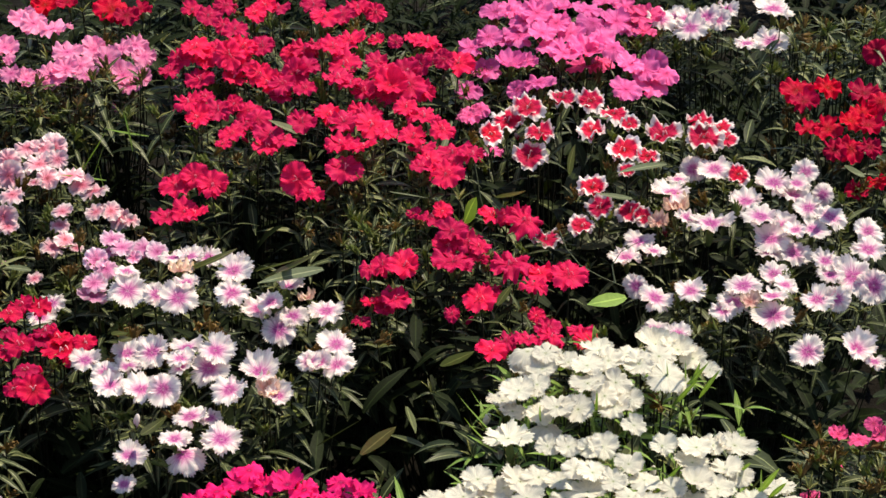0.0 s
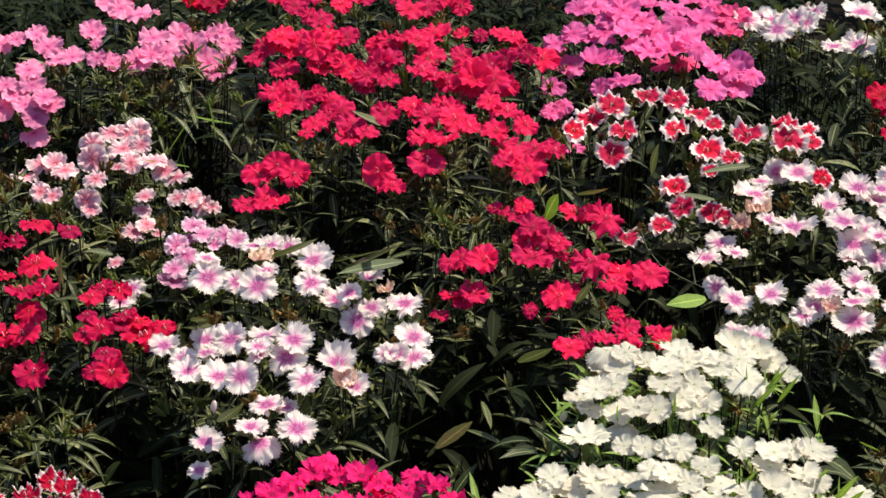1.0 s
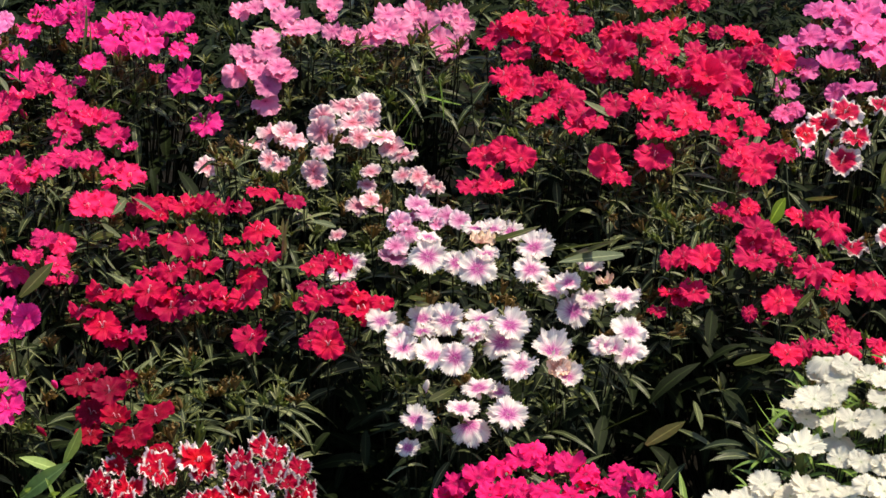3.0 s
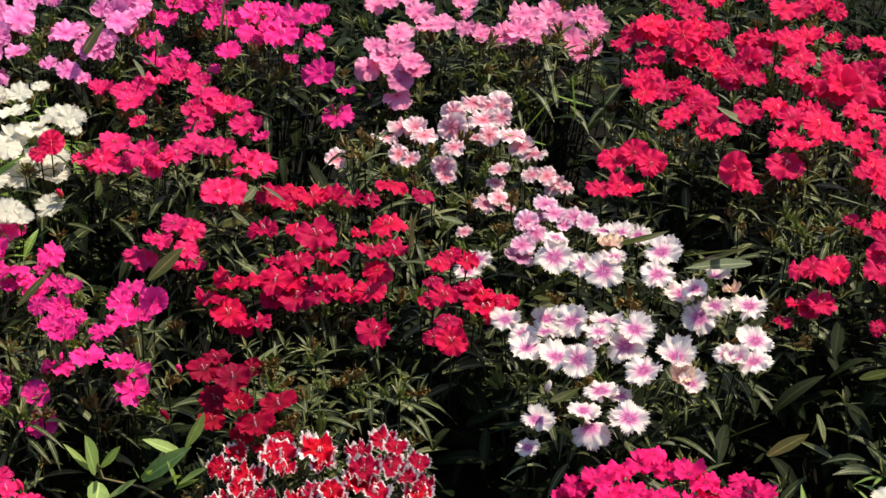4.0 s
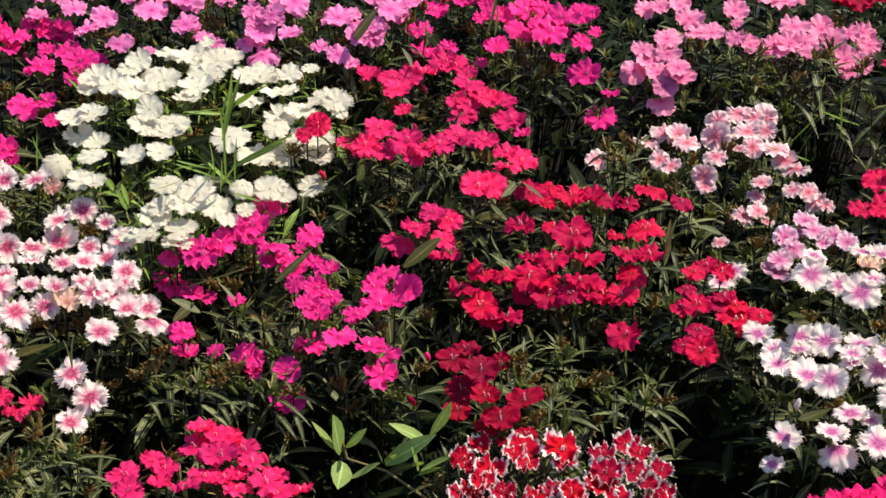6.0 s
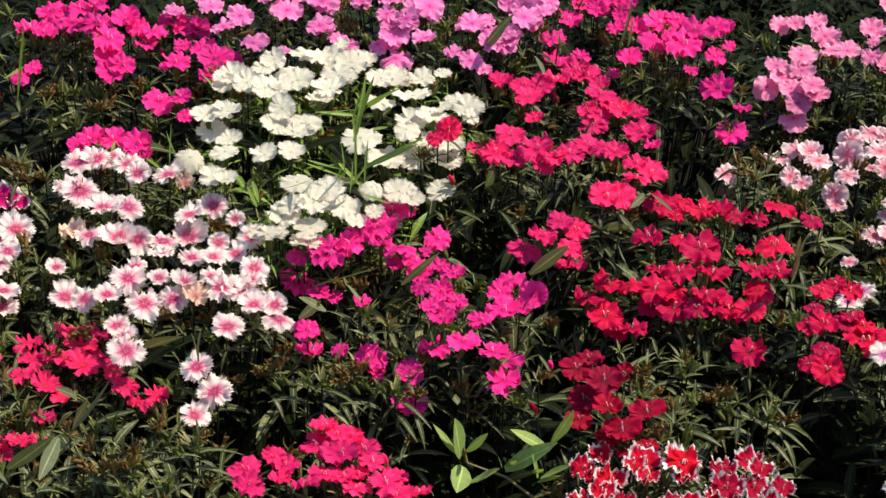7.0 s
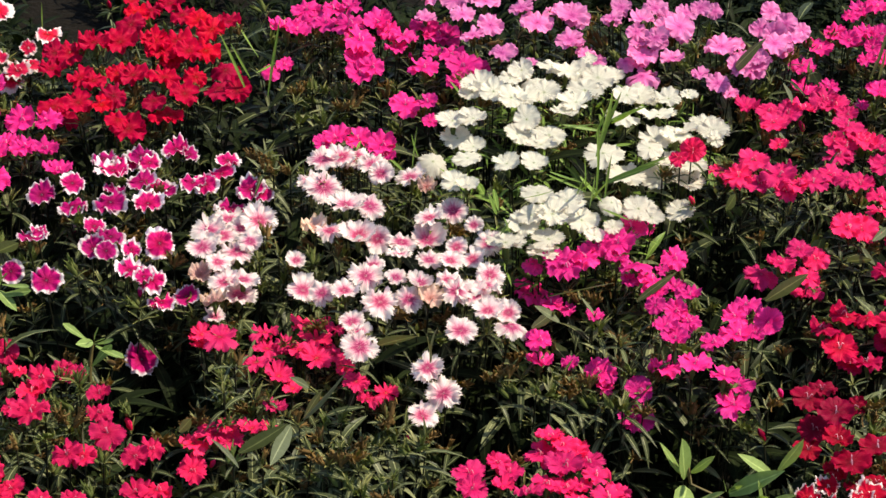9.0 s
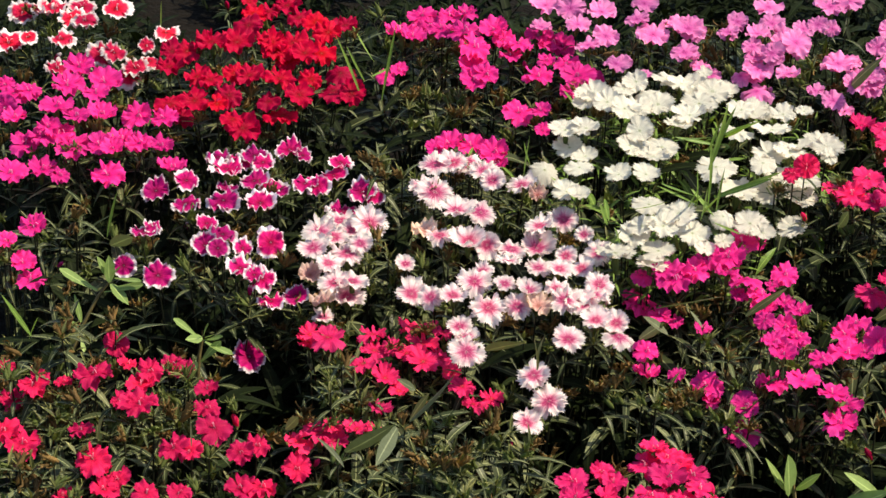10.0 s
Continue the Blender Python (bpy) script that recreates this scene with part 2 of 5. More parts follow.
        reach, lift, phase, roll = r.uniform(0.84, 1.07), r.uniform(-0.24, 0.26) * min(1.0, ruffle / 0.08), r.uniform(0, 6.3), r.uniform(0.03, 0.06)
        wave, uneven = r.uniform(0.6, 1.3) * ruffle, r.uniform(-0.05, 0.05)
        start = len(verts)
        edge = [r.uniform(-0.2, 1.0) * teeth if j % 2 else r.uniform(-1.5, -0.6) * teeth for j in range(cols + 1)]
        for i, q in enumerate(rows):
            half = spread + 0.07 * min(1.0, q / 0.6)
            for j in range(cols + 1):
                s = 2 * j / cols - 1
                a = mid + s * half * (1 - 0.10 * max(0, q - 0.8) / 0.2)
                d = q * reach * (1 - falls * abs(s) ** 3 * q) * (1 + uneven * s)
                if i == len(rows) - 1:
                    d += edge[j]
                z = cup * q * q + lift * q ** 3 + roll * s * q * q + 0.95 * wave * q * q * math.sin(s * 3.4 + phase) + 0.9 * wave * q ** 3 * math.sin(s * 8 + phase * 2) + 0.5 * wave * q * math.sin(q * 9 + s * 3 + phase)
                verts.append((d * math.cos(a), d * math.sin(a), z))
                uvs.append((min(1.0, d), k + 0.5 + s * 0.5))
        for i in range(len(rows) - 1):
            for j in range(cols):
                a = start + i * (cols + 1) + j
                faces.append((a, a + 1, a + cols + 2, a + cols + 1))
    # two curled styles in the eye
    for k in range(2 if styles else 0):
        a0, start = r.uniform(0, 6.3), len(verts)
        for i in range(5):
            d, z = 0.03 + 0.065 * i, 0.05 + 0.26 * math.sin(i * 0.75)
            for w in (-0.026, 0.026):
                verts.append((d * math.cos(a0) - w * math.sin(a0), d * math.sin(a0) + w * math.cos(a0), z + cup * 0.05))
                uvs.append((0.0, 0.3))
        for i in range(4):
            a = start + 2 * i
            faces.append((a, a + 1, a + 3, a + 2))
    return mesh_from(name, verts, faces, uvs, material)


SHAPE = {  # teeth, ruffle, cup
    "white": (0.085, 0.05, 0.06), "lilac_white": (0.095, 0.08, 0.03), "lilac_pink": (0.05, 0.09, 0.06), "rose_white": (0.095, 0.085, 0.04),
    "blush": (0.045, 0.12, 0.05), "pink": (0.04, 0.08, 0.04), "lilac_rose": (0.03, 0.09, 0.04), "rose": (0.03, 0.10, 0.05),
    "red": (0.065, 0.10, 0.03), "hot_pink": (0.07, 0.10, 0.03), "coral": (0.065, 0.08, 0.05), "crimson": (0.05, 0.10, 0.02),
    "scarlet": (0.04, 0.12, 0.03), "magenta": (0.05, 0.10, 0.03), "magenta_deep": (0.05, 0.11, 0.06), "red_white": (0.05, 0.12, 0.05),
    "magenta_white": (0.035, 0.12, 0.06), "dark_crimson": (0.035, 0.09, 0.02), "deep_pink": (0.04, 0.09, 0.04), "cherry": (0.055, 0.11, 0.03), "red_frill": (0.075, 0.17, 0.08), "withered": (0.03, 0.16, 0.4),
}
FLOWERS, STYLED = {}, ("red_white", "crimson", "dark_crimson", "cherry", "red_frill", "red", "hot_pink", "magenta")
for kind, mat in PETALS.items():
    r = random.Random(len(FLOWERS) + 5)
    teeth, ruffle, cup = SHAPE[kind]
    FLOWERS[kind] = [flower_mesh(kind + "_flower", mat, teeth, ruffle * r.uniform(1.1, 1.9), cup + r.uniform(-0.12, 0.12), kind in STYLED, r) for _ in range(7)]
    FLOWERS[kind] += [flower_mesh(kind + "_half_open_flower", mat, teeth, ruffle * 1.3, c, False, r) for c in (0.42, -0.35)]

# ---- leaves, stems, buds ----
LEAF_S = np.array([0.0, 0.15, 0.38, 0.62, 0.84, 1.0])
LEAF_W = np.array([0.28, 0.70, 1.0, 0.88, 0.48, 0.02])
WEED_W = np.array([0.20, 0.34, 0.66, 1.0, 0.95, 0.22])   # blunt leaves, widest near the tip


def leaf_shape(length, width, droop, fold, twist, outline=LEAF_W):
    """A lance-shaped leaf along +x, its face to +z: vertices, faces and uvs."""
    v, uv = [], []
    for s, w in zip(LEAF_S, outline):
        x, z = length * s * (1 - 0.15 * abs(droop) * s), -length * droop * s * s
        t = twist * s
        for side in (-1, 0, 1):
            y, h = side * w * width / 2, abs(side) * w * width * fold
            v.append((x, y * math.cos(t) - h * math.sin(t), z + y * math.sin(t) + h * math.cos(t)))
            uv.append((s, 0.5 + side * 0.5))
    f = []
    for i in range(len(LEAF_S) - 1):
        a = 3 * i
        f += [(a, a + 3, a + 4, a + 1), (a + 1, a + 4, a + 5, a + 2)]
    return np.array(v), f, uv


class Bunch:
    """Collects leaves and stems into one mesh."""

    def __init__(self):
        self.v, self.f, self.uv, self.n = [], [], [], 0

    def add(self, v, f, uv):
        self.v.append(v)
        self.f += [tuple(i + self.n for i in q) for q in f]
        self.uv += uv
        self.n += len(v)

    def leaf(self, place, yaw, rise, length, width, droop, r):
        v, f, uv = leaf_shape(length, width, droop, r.uniform(0.05, 0.22), r.uniform(-0.5, 0.5))
        m = np.array(Matrix.Rotation(yaw, 3, "Z") @ Matrix.Rotation(-rise, 3, "Y"))
        self.add(v @ m.T + place, f, uv)

    def tuft(self, place, r, count, length):
        """Short pointed bracts that spread round a shoot tip."""
        for _ in range(count):
            yaw, rise, n, w = r.uniform(0, 6.3), r.uniform(0.35, 1.35), length * r.uniform(0.6, 1.3), r.uniform(0.0012, 0.0024)
            cy, sy, cr, sr = math.cos(yaw), math.sin(yaw), math.cos(rise), math.sin(rise)
            v = []
            for d, y, h in ((0, 0, 0), (0.4 * n, w, 0.0008), (0.45 * n, 0, 0), (0.4 * n, -w, 0.0008), (n, 0, -0.12 * n)):
                x, z = d * cr - h * sr, d * sr + h * cr
                v.append((place[0] + x * cy - y * sy, place[1] + x * sy + y * cy, place[2] + z))
            self.add(np.array(v), ((0, 2, 1), (0, 3, 2), (1, 2, 4), (2, 3, 4)), [(0, 0.5), (0.4, 0.9), (0.45, 0.3), (0.4, 0.1), (1, 0.7)])

    def stem(self, points, r0, r1):
        n, v, f, uv = len(points), [], [], []
        for i, p in enumerate(points):
            r = r0 + (r1 - r0) * i / (n - 1)
            for k in range(4):
                a = k * math.tau / 4 + 0.4
                v.append((p[0] + r * math.cos(a), p[1] + r * math.sin(a), p[2]))
                uv.append((i / n, 0.2))
        for i in range(n - 1):
            for k in range(4):
                a, b = 4 * i + k, 4 * i + (k + 1) % 4
                f.append((a, b, b + 4, a + 4))
        self.add(np.array(v), f, uv)

    def mesh(self, name, material):
        return mesh_from(name, np.concatenate(self.v), self.f, self.uv, material)


def bent(a, b, sag, n=6):
    """A stem that leaves the ground leaning and ends upright."""
    pts = []
    for i in range(n):
        t = i / (n - 1)
        e = t + sag * t * (1 - t)
        pts.append((a[0] + (b[0] - a[0]) * e, a[1] + (b[1] - a[1]) * e, a[2] + (b[2] - a[2]) * t))
    return pts


def cup_mesh(name, material, r, frayed):
    """A calyx: a ribbed tube that swells and ends in pointed teeth; height 1."""
    v, f, uv = [], [], []
    for i, (h, w) in enumerate(((0.0, 0.07), (0.15, 0.12), (0.5, 0.15), (0.8, 0.15 + 0.08 * frayed), (1.0, 0.14 + 0.26 * frayed))):
        for k in range(10):
            a = k * math.tau / 10
            tip = (0.30 + 0.4 * frayed if k % 2 else -0.12) * (i == 4) * r.uniform(0.4, 1.4)
            ww = w * (1 + 0.06 * (-1) ** k)
            v.append((ww * math.cos(a), ww * math.sin(a), h + tip))
            uv.append((h, 0.3))
    for i in range(4):
        for k in range(10):
            a, b = 10 * i + k, 10 * i + (k + 1) % 10
            f.append((a, b, b + 10, a + 10))
    return mesh_from(name, v, f, uv, material)


def bud_mesh(name, material, r):
    """A closed bud: furled petals twisted to a point."""
    v, f, uv = [], [], []
    prof = ((0.0, 0.10), (0.25, 0.17), (0.5, 0.21), (0.75, 0.17), (0.92, 0.10), (1.0, 0.02))
    for i, (h, w) in enumerate(prof):
        for k in range(10):
            a = k * math.tau / 10 + h * 1.6
            v.append((w * (1 + 0.14 * (-1) ** k) * math.cos(a), w * (1 + 0.14 * (-1) ** k) * math.sin(a), h))
            uv.append((0.4 + 0.5 * h, k / 10))
    for i in range(len(prof) - 1):
        for k in range(10):
            a, b = 10 * i + k, 10 * i + (k + 1) % 10
            f.append((a, b, b + 10, a + 10))
    return mesh_from(name, v, f, uv, material)


def seed_head(name, material, r, cups, curls):
    """A few short toothed cups on one shoot tip, with the curled remains of their petals; height 1."""
    v, f, uv = [], [], []
    for c in range(cups):
        turn = frame_from((r.gauss(0, 0.5), r.gauss(0, 0.5), 1), 0).to_3x3()
        foot, tall, start = Vector((r.uniform(-0.25, 0.25), r.uniform(-0.25, 0.25), r.uniform(-0.2, 0.15))), r.uniform(0.45, 0.75), len(v)
        for i, (h, w) in enumerate(((0.0, 0.05), (0.3, 0.13), (0.75, 0.12), (1.0, 0.16))):
            for k in range(8):
                a, tooth = k * math.tau / 8, (i == 3) * (r.uniform(0.25, 0.55) if k % 2 else r.uniform(-0.2, 0.0))
                v.append(tuple(foot + turn @ Vector(((w + 0.1 * max(tooth, 0)) * math.cos(a), (w + 0.1 * max(tooth, 0)) * math.sin(a), tall * (h + tooth)))))
                uv.append((h, 0.3))
        for i in range(3):
            for k in range(8):
                a, e = start + 8 * i + k, start + 8 * i + (k + 1) % 8
                f.append((a, e, e + 8, a + 8))
        for _ in range(curls):
            a, reach, curl, w, start = r.uniform(0, 6.3), r.uniform(0.25, 0.6), r.uniform(1.5, 4.2), r.uniform(0.02, 0.05), len(v)
            for i in range(4):
                t = curl * i / 3
                d, h = 0.10 + reach * math.sin(t) / curl * 1.6, tall + reach * (1 - math.cos(t)) / curl * r.uniform(0.6, 1.4)
                for s in (-w, w):
                    v.append(tuple(foot + turn @ Vector((d * math.cos(a) - s * math.sin(a), d * math.sin(a) + s * math.cos(a), h))))
                    uv.append((i / 3, 0.3))
            for i in range(3):
                a = start + 2 * i
                f.append((a, a + 1, a + 3, a + 2))
    return mesh_from(name, v, f, uv, material)


SEED = [seed_head("dry_seed_cups", LEAF_DRY, random.Random(i), 2 + i % 2, 3) for i in range(4)] + [seed_head("green_seed_cups", LEAF_STRAW, random.Random(9 + i), 3, 1) for i in range(4)]
CALYX = cup_mesh("calyx", LEAF_STRAW, random.Random(4), 0.0)
BUDS = {k: bud_mesh(k + "_bud", PETALS[k], random.Random(3)) for k in PETALS}
BIG_LEAVES = []
for i in range(8):
    rr = random.Random(60 + i)
    v, f, uv = leaf_shape(1.0, rr.uniform(0.17, 0.27), rr.uniform(0.15, 0.55), rr.uniform(0.06, 0.2), rr.uniform(-0.6, 0.6))
    # every second leaf gets the green with shade already in its colour
    BIG_LEAVES.append(mesh_from("lance_leaf", v, f, uv, LEAF if i % 2 else LEAF_SHADE))

# ---- ground ----
bm = bmesh.new()
bmesh.ops.create_grid(bm, x_segments=60, y_segments=60, size=150)
for v in bm.verts:
    d = math.hypot(v.co.x, v.co.y)
    if d > 1e-6:   # close mesh near the bed, wide far off
        k = (d / 212) ** 2.2
        v.co.x, v.co.y = v.co.x * k, v.co.y * k
    v.co.z = 0.012 * noise.noise(Vector((v.co.x * 4, v.co.y * 4, 0))) if d < 120 else 0
me = bpy.data.meshes.new("ground")
bm.to_mesh(me)
bm.free()
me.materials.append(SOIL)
tagged(new("ground", me), "near-black soil of the flower bed, almost hidden by plants", "ground", kind="structure")

# ---- the plants ----
FRONT, BACK, SIDE = 4.0, 0.5, 1.3     # how fast a clump falls off towards the path, away from it, and sideways


def dome(dx, dy, a):
    u, v = dx * math.cos(a) + dy * math.sin(a), -dx * math.sin(a) + dy * math.cos(a)
    k = FRONT if u > 0 else BACK
    gu, gv = 2 * k * u, 2 * SIDE * v
    return -k * u * u - SIDE * v * v, (gu * math.cos(a) - gv * math.sin(a), gu * math.sin(a) + gv * math.cos(a))


LABELS = {
    "white": "dianthus plant with dense pure white fringed flowers",
    "lilac_white": "dianthus plant with white fringed flowers and purple eyes",
    "lilac_pink": "dianthus plant with soft lilac-pink fringed flowers",
    "rose_white": "dianthus plant with white fringed flowers and rose-red eyes",
    "blush": "dianthus plant with pale blush-pink ruffled flowers",
    "pink": "dianthus plant with clear mid-pink flat flowers",
    "lilac_rose": "dianthus plant with pale lilac-pink flowers among dark leaves",
    "rose": "dianthus plant with a few rose-pink flowers",
    "red": "dianthus plant with bright cherry-red flowers in full bloom",
    "hot_pink": "dianthus plant with hot pink-red flowers and narrow leaves",
    "coral": "dianthus plant with coral-red flowers above seed heads",
    "crimson": "dianthus plant with deep crimson velvety flowers",
    "scarlet": "dianthus plant with dark scarlet-red flowers",
    "magenta": "dianthus plant with vivid magenta flowers",
    "magenta_deep": "dianthus plant with deep magenta ruffled flowers",
    "red_white": "dianthus plant with dark red flowers edged in white",
    "deep_pink": "dianthus plant with deep rose-pink flat flowers",
    "cherry": "dianthus plant with scattered cherry-pink flowers among seed cups",
    "dark_crimson": "dianthus plant with very dark velvety crimson flowers",
    "red_frill": "dianthus plant with frilled blood-red flowers thinly edged white",
    "magenta_white": "dianthus plant with magenta-purple flowers edged in white",
}


def shoots(green, stems, tufts, tips, r):
    """Stems to the given tips, with pairs of narrow leaves on them and a tuft of bracts on top."""
    for tx, ty, tz, bloom in tips:
        tufts.tuft((tx, ty, tz), r, 4, 0.014 if bloom else 0.017)
        base = (tx * 0.3 + r.uniform(-0.02, 0.02), ty * 0.3 + r.uniform(-0.02, 0.02), 0.0)
        sag = r.uniform(0.1, 0.7)
        pts = bent(base, (tx, ty, tz), sag)
        stems.stem(pts, 0.0011, 0.0008)
        turn = r.uniform(0, 6.3)
        h = tz - (0.014 if bloom else 0.002)
        step = 0
        while h > max(0.03, tz - (0.03 if bloom else 0.042)):
            t = h / max(tz, 0.01)
            e = t + sag * t * (1 - t)
            at = np.array((base[0] + (tx - base[0]) * min(1, e), base[1] + (ty - base[1]) * min(1, e), h))
            crown = step == 0 and not bloom
            size_l = r.uniform(0.014, 0.024) if step == 0 else r.uniform(0.022, 0.046)
            for side in (0, math.pi, 1.6) if crown else (0, math.pi):
                if r.random() < 0.85:
                    green.leaf(at, turn + side + r.uniform(-0.4, 0.4), r.uniform(0.35, 1.2) if crown else r.uniform(-0.1, 0.8), size_l * r.uniform(0.8, 1.25), size_l * r.uniform(0.13, 0.22), r.uniform(0.1, 0.9), r)
            turn += math.pi / 2 + r.uniform(-0.3, 0.3)
            h -= r.uniform(0.014, 0.028)
            step += 1


CENTRES, PLANTS = [], []
FADING = ("lilac_white", "rose_white", "blush", "lilac_pink")


def dianthus(kind, x, y, top, facing, mound, places, seeds=26, lush=1.0):
    """One bedding plant. top: height of the mound it grows in; facing: degrees, the side towards the path; mound: the mound's middle, mm from the plant;
    places: for each flower mm from the plant, width in mm, degrees by which it nods to the path and, if it grows lower than the rest, by how many mm."""
    r = random.Random(int(x * 1000) * 31 + int(y * 1000))
    a, leafage = radians(facing), LEAF_FRESH if kind == "white" else LEAF
    plant = tagged(new("dianthus_plant"), LABELS[kind], "flower plant", "dianthus plants of the bed")
    plant.location = (x, y, 0)
    CENTRES.append((x, y))
    PLANTS.append(plant)
    green, stems, tufts, fx, fy = Bunch(), Bunch(), Bunch(), math.cos(a), math.sin(a)
    mx, my = mound[0] / 1000, mound[1] / 1000

    def height(dx, dy):
        return top + dome(dx - mx, dy - my, a)[0]

    tips = []
    for px, py, wide, nod, *low in places:
        dx, dy = px / 1000, py / 1000
        z = height(dx, dy) - (low[0] / 1000 if low else 0)
        # heads stand unevenly, some higher and nearer the path than others
        j = r.uniform(-0.012, 0.012)
        dx, dy, z = dx + 0.85 * j * fx, dy + 0.85 * j * fy, z + 0.53 * j
        t = radians(nod)
        n = Vector((math.sin(t) * fx + r.gauss(0, 0.10), math.sin(t) * fy + r.gauss(0, 0.10), math.cos(t))).normalized()
        faded = kind in FADING and r.random() < 0.05
        s = wide / 1800 * (0.75 if faded else 1)
        head = part("withered_flower" if faded else "flower", FLOWERS["withered" if faded else kind][r.randrange(7) if r.random() < 0.93 else r.randrange(7, 9)], plant, Matrix.Translation((dx, dy, z)) @ frame_from(n, r.uniform(0, 6.3)) @ Matrix.Diagonal((s, s, s, 1)))
        part("calyx", CALYX, head, Matrix.Translation((0, 0, -1.08)) @ Matrix.Diagonal((1, 1, 0.8, 1)))
        neck = Vector((dx, dy, z)) - n * s
        tips.append((neck.x, neck.y, neck.z, True))
    reach = 0.035 + max(math.hypot(p[0], p[1]) for p in places) / 1000
    reach = min(max(reach, 0.10), 0.15 if kind == "white" else 0.2)
    crowd = [p for p in places if sum(math.hypot(p[0] - q[0], p[1] - q[1]) < 48 for q in places) > 2] or places
    # leafy shoots without flowers stand close round the flowering ones
    for _ in range(int(lush * (8 + 1.5 * len(places)))):
        px, py = crowd[r.randrange(len(crowd))][:2]
        dx, dy = px / 1000 + r.gauss(0, 0.024) - 0.02 * fx, py / 1000 + r.gauss(0, 0.024) - 0.02 * fy
        tips.append((dx, dy, max(0.05, height(dx, dy) - (0.022 if kind == "white" else 0.016) - 0.065 * r.random() ** 1.3), False))
    shoots(green, stems, tufts, tips, r)
    tagged(part("foliage", green.mesh("foliage", leafage), plant, None, "narrow green leaves in pairs"), kind="stuff")
    # lower leaves, coloured as if shaded by the flowers except on white plants
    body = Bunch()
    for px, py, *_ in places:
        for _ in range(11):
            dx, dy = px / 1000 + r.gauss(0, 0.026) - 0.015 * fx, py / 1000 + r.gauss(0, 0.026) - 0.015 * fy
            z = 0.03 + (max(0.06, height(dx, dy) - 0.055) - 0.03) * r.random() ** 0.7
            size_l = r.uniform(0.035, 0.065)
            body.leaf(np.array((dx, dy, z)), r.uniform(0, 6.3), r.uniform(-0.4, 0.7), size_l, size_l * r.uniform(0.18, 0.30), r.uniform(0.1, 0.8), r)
    tagged(part("lower_foliage", body.mesh("lower_foliage", LEAF if kind == "white" else LEAF_SHADE), plant, None, "dense lower leaves, painted shade-dark except under white flowers"), kind="stuff")
    tagged(part("stem", stems.mesh("stem", STEM), plant, None, "thin dark green stems"), kind="stuff")
    tagged(part("bract_tuft", tufts.mesh("bract_tuft", LEAF_TIP), plant, None, "olive-green tufts of short pointed bracts"), kind="stuff")
    # broad single leaves, spent calyces and buds standing among the flowers
    for _ in range(6):
        d, t = reach * math.sqrt(r.random()), r.uniform(0, 6.3)
        dx, dy = d * math.cos(t), d * math.sin(t)
        z, s = height(dx, dy) - r.uniform(0.03, 0.11), r.uniform(0.04, 0.075)
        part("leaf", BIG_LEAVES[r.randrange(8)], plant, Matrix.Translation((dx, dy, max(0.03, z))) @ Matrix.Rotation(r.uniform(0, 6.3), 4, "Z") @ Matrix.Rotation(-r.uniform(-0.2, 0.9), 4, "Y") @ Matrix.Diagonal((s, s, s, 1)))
    spots = [t for t in tips if not t[3] and t[2] > top - 0.12]
    for i in range(min(seeds, len(spots)) * 2 // 3):
        dx, dy, z, _ = spots[i]
        s = r.uniform(0.014, 0.022)
        way = Vector((r.gauss(0, 0.4), r.gauss(0, 0.4), 1))
        me, word = (BUDS[kind], "bud") if i % 27 == 3 else (SEED[r.randrange(8)], "seed_cup")
        s *= 0.65 if word == "bud" else 1
        part(word, me, plant, Matrix.Translation((dx, dy, z + 0.005)) @ frame_from(way, 0) @ Matrix.Diagonal((s, s, s, 1)))
    return plant


dianthus('pink', -0.571, 2.212, 0.315, -77, (69, 39), [
    (3, -80, 33, 15), (3, -65, 33, 15), (19, -53, 32, 7), (-40, -50, 31, 32), (-11, -50, 27, 19), (11, -43, 29, 17), (-26, -37, 30, 17),
    (-7, -25, 30, 9), (-39, -19, 27, 7), (-16, 1, 34, 20), (83, 8, 27, 13), (64, 15, 26, 16), (16, 16, 29, 6), (34, 16, 31, 10),
    (-2, 49, 37, 9), (56, 49, 16, 26), (-67, 84, 28, 25), (-49, 87, 25, 20), (-25, 90, 28, 8),
])
dianthus('pink', -0.439, 2.296, 0.315, -77, (-63, -45), [
    (-47, -75, 22, 27), (-22, -67, 37, 18), (17, -55, 30, 9), (68, -54, 31, 7), (-7, -50, 31, 23), (8, -37, 34, 24), (58, -37, 33, 33),
    (75, -30, 31, 23), (-87, -3, 30, 19), (-12, -3, 36, 9), (34, 0, 32, 35), (-87, 5, 24, 44), (17, 17, 33, 20), (46, 35, 32, 17),
    (74, 37, 32, 22), (-39, 62, 43, -4), (59, 65, 33, 16), (-67, 81, 32, 21), (-85, 107, 36, 21),
])
dianthus('red', -0.055, 2.027, 0.341, -88, (2, -7), [
    (-86, -78, 28, -4), (58, -58, 36, 26), (-50, -54, 37, 27), (31, -52, 25, -3), (40, -44, 30, 2), (66, -25, 37, 0), (84, -25, 31, -3),
    (-32, -23, 28, -2), (32, -23, 28, 5), (-53, -13, 40, -8), (22, -6, 31, 2), (-8, 5, 26, 9), (54, 20, 26, 19), (-22, 25, 37, 17),
    (-54, 39, 38, 7), (-26, 49, 31, 10), (34, 50, 35, 5), (-74, 67, 32, 5), (-36, 67, 29, -6), (14, 72, 27, 13),
], seeds=26)
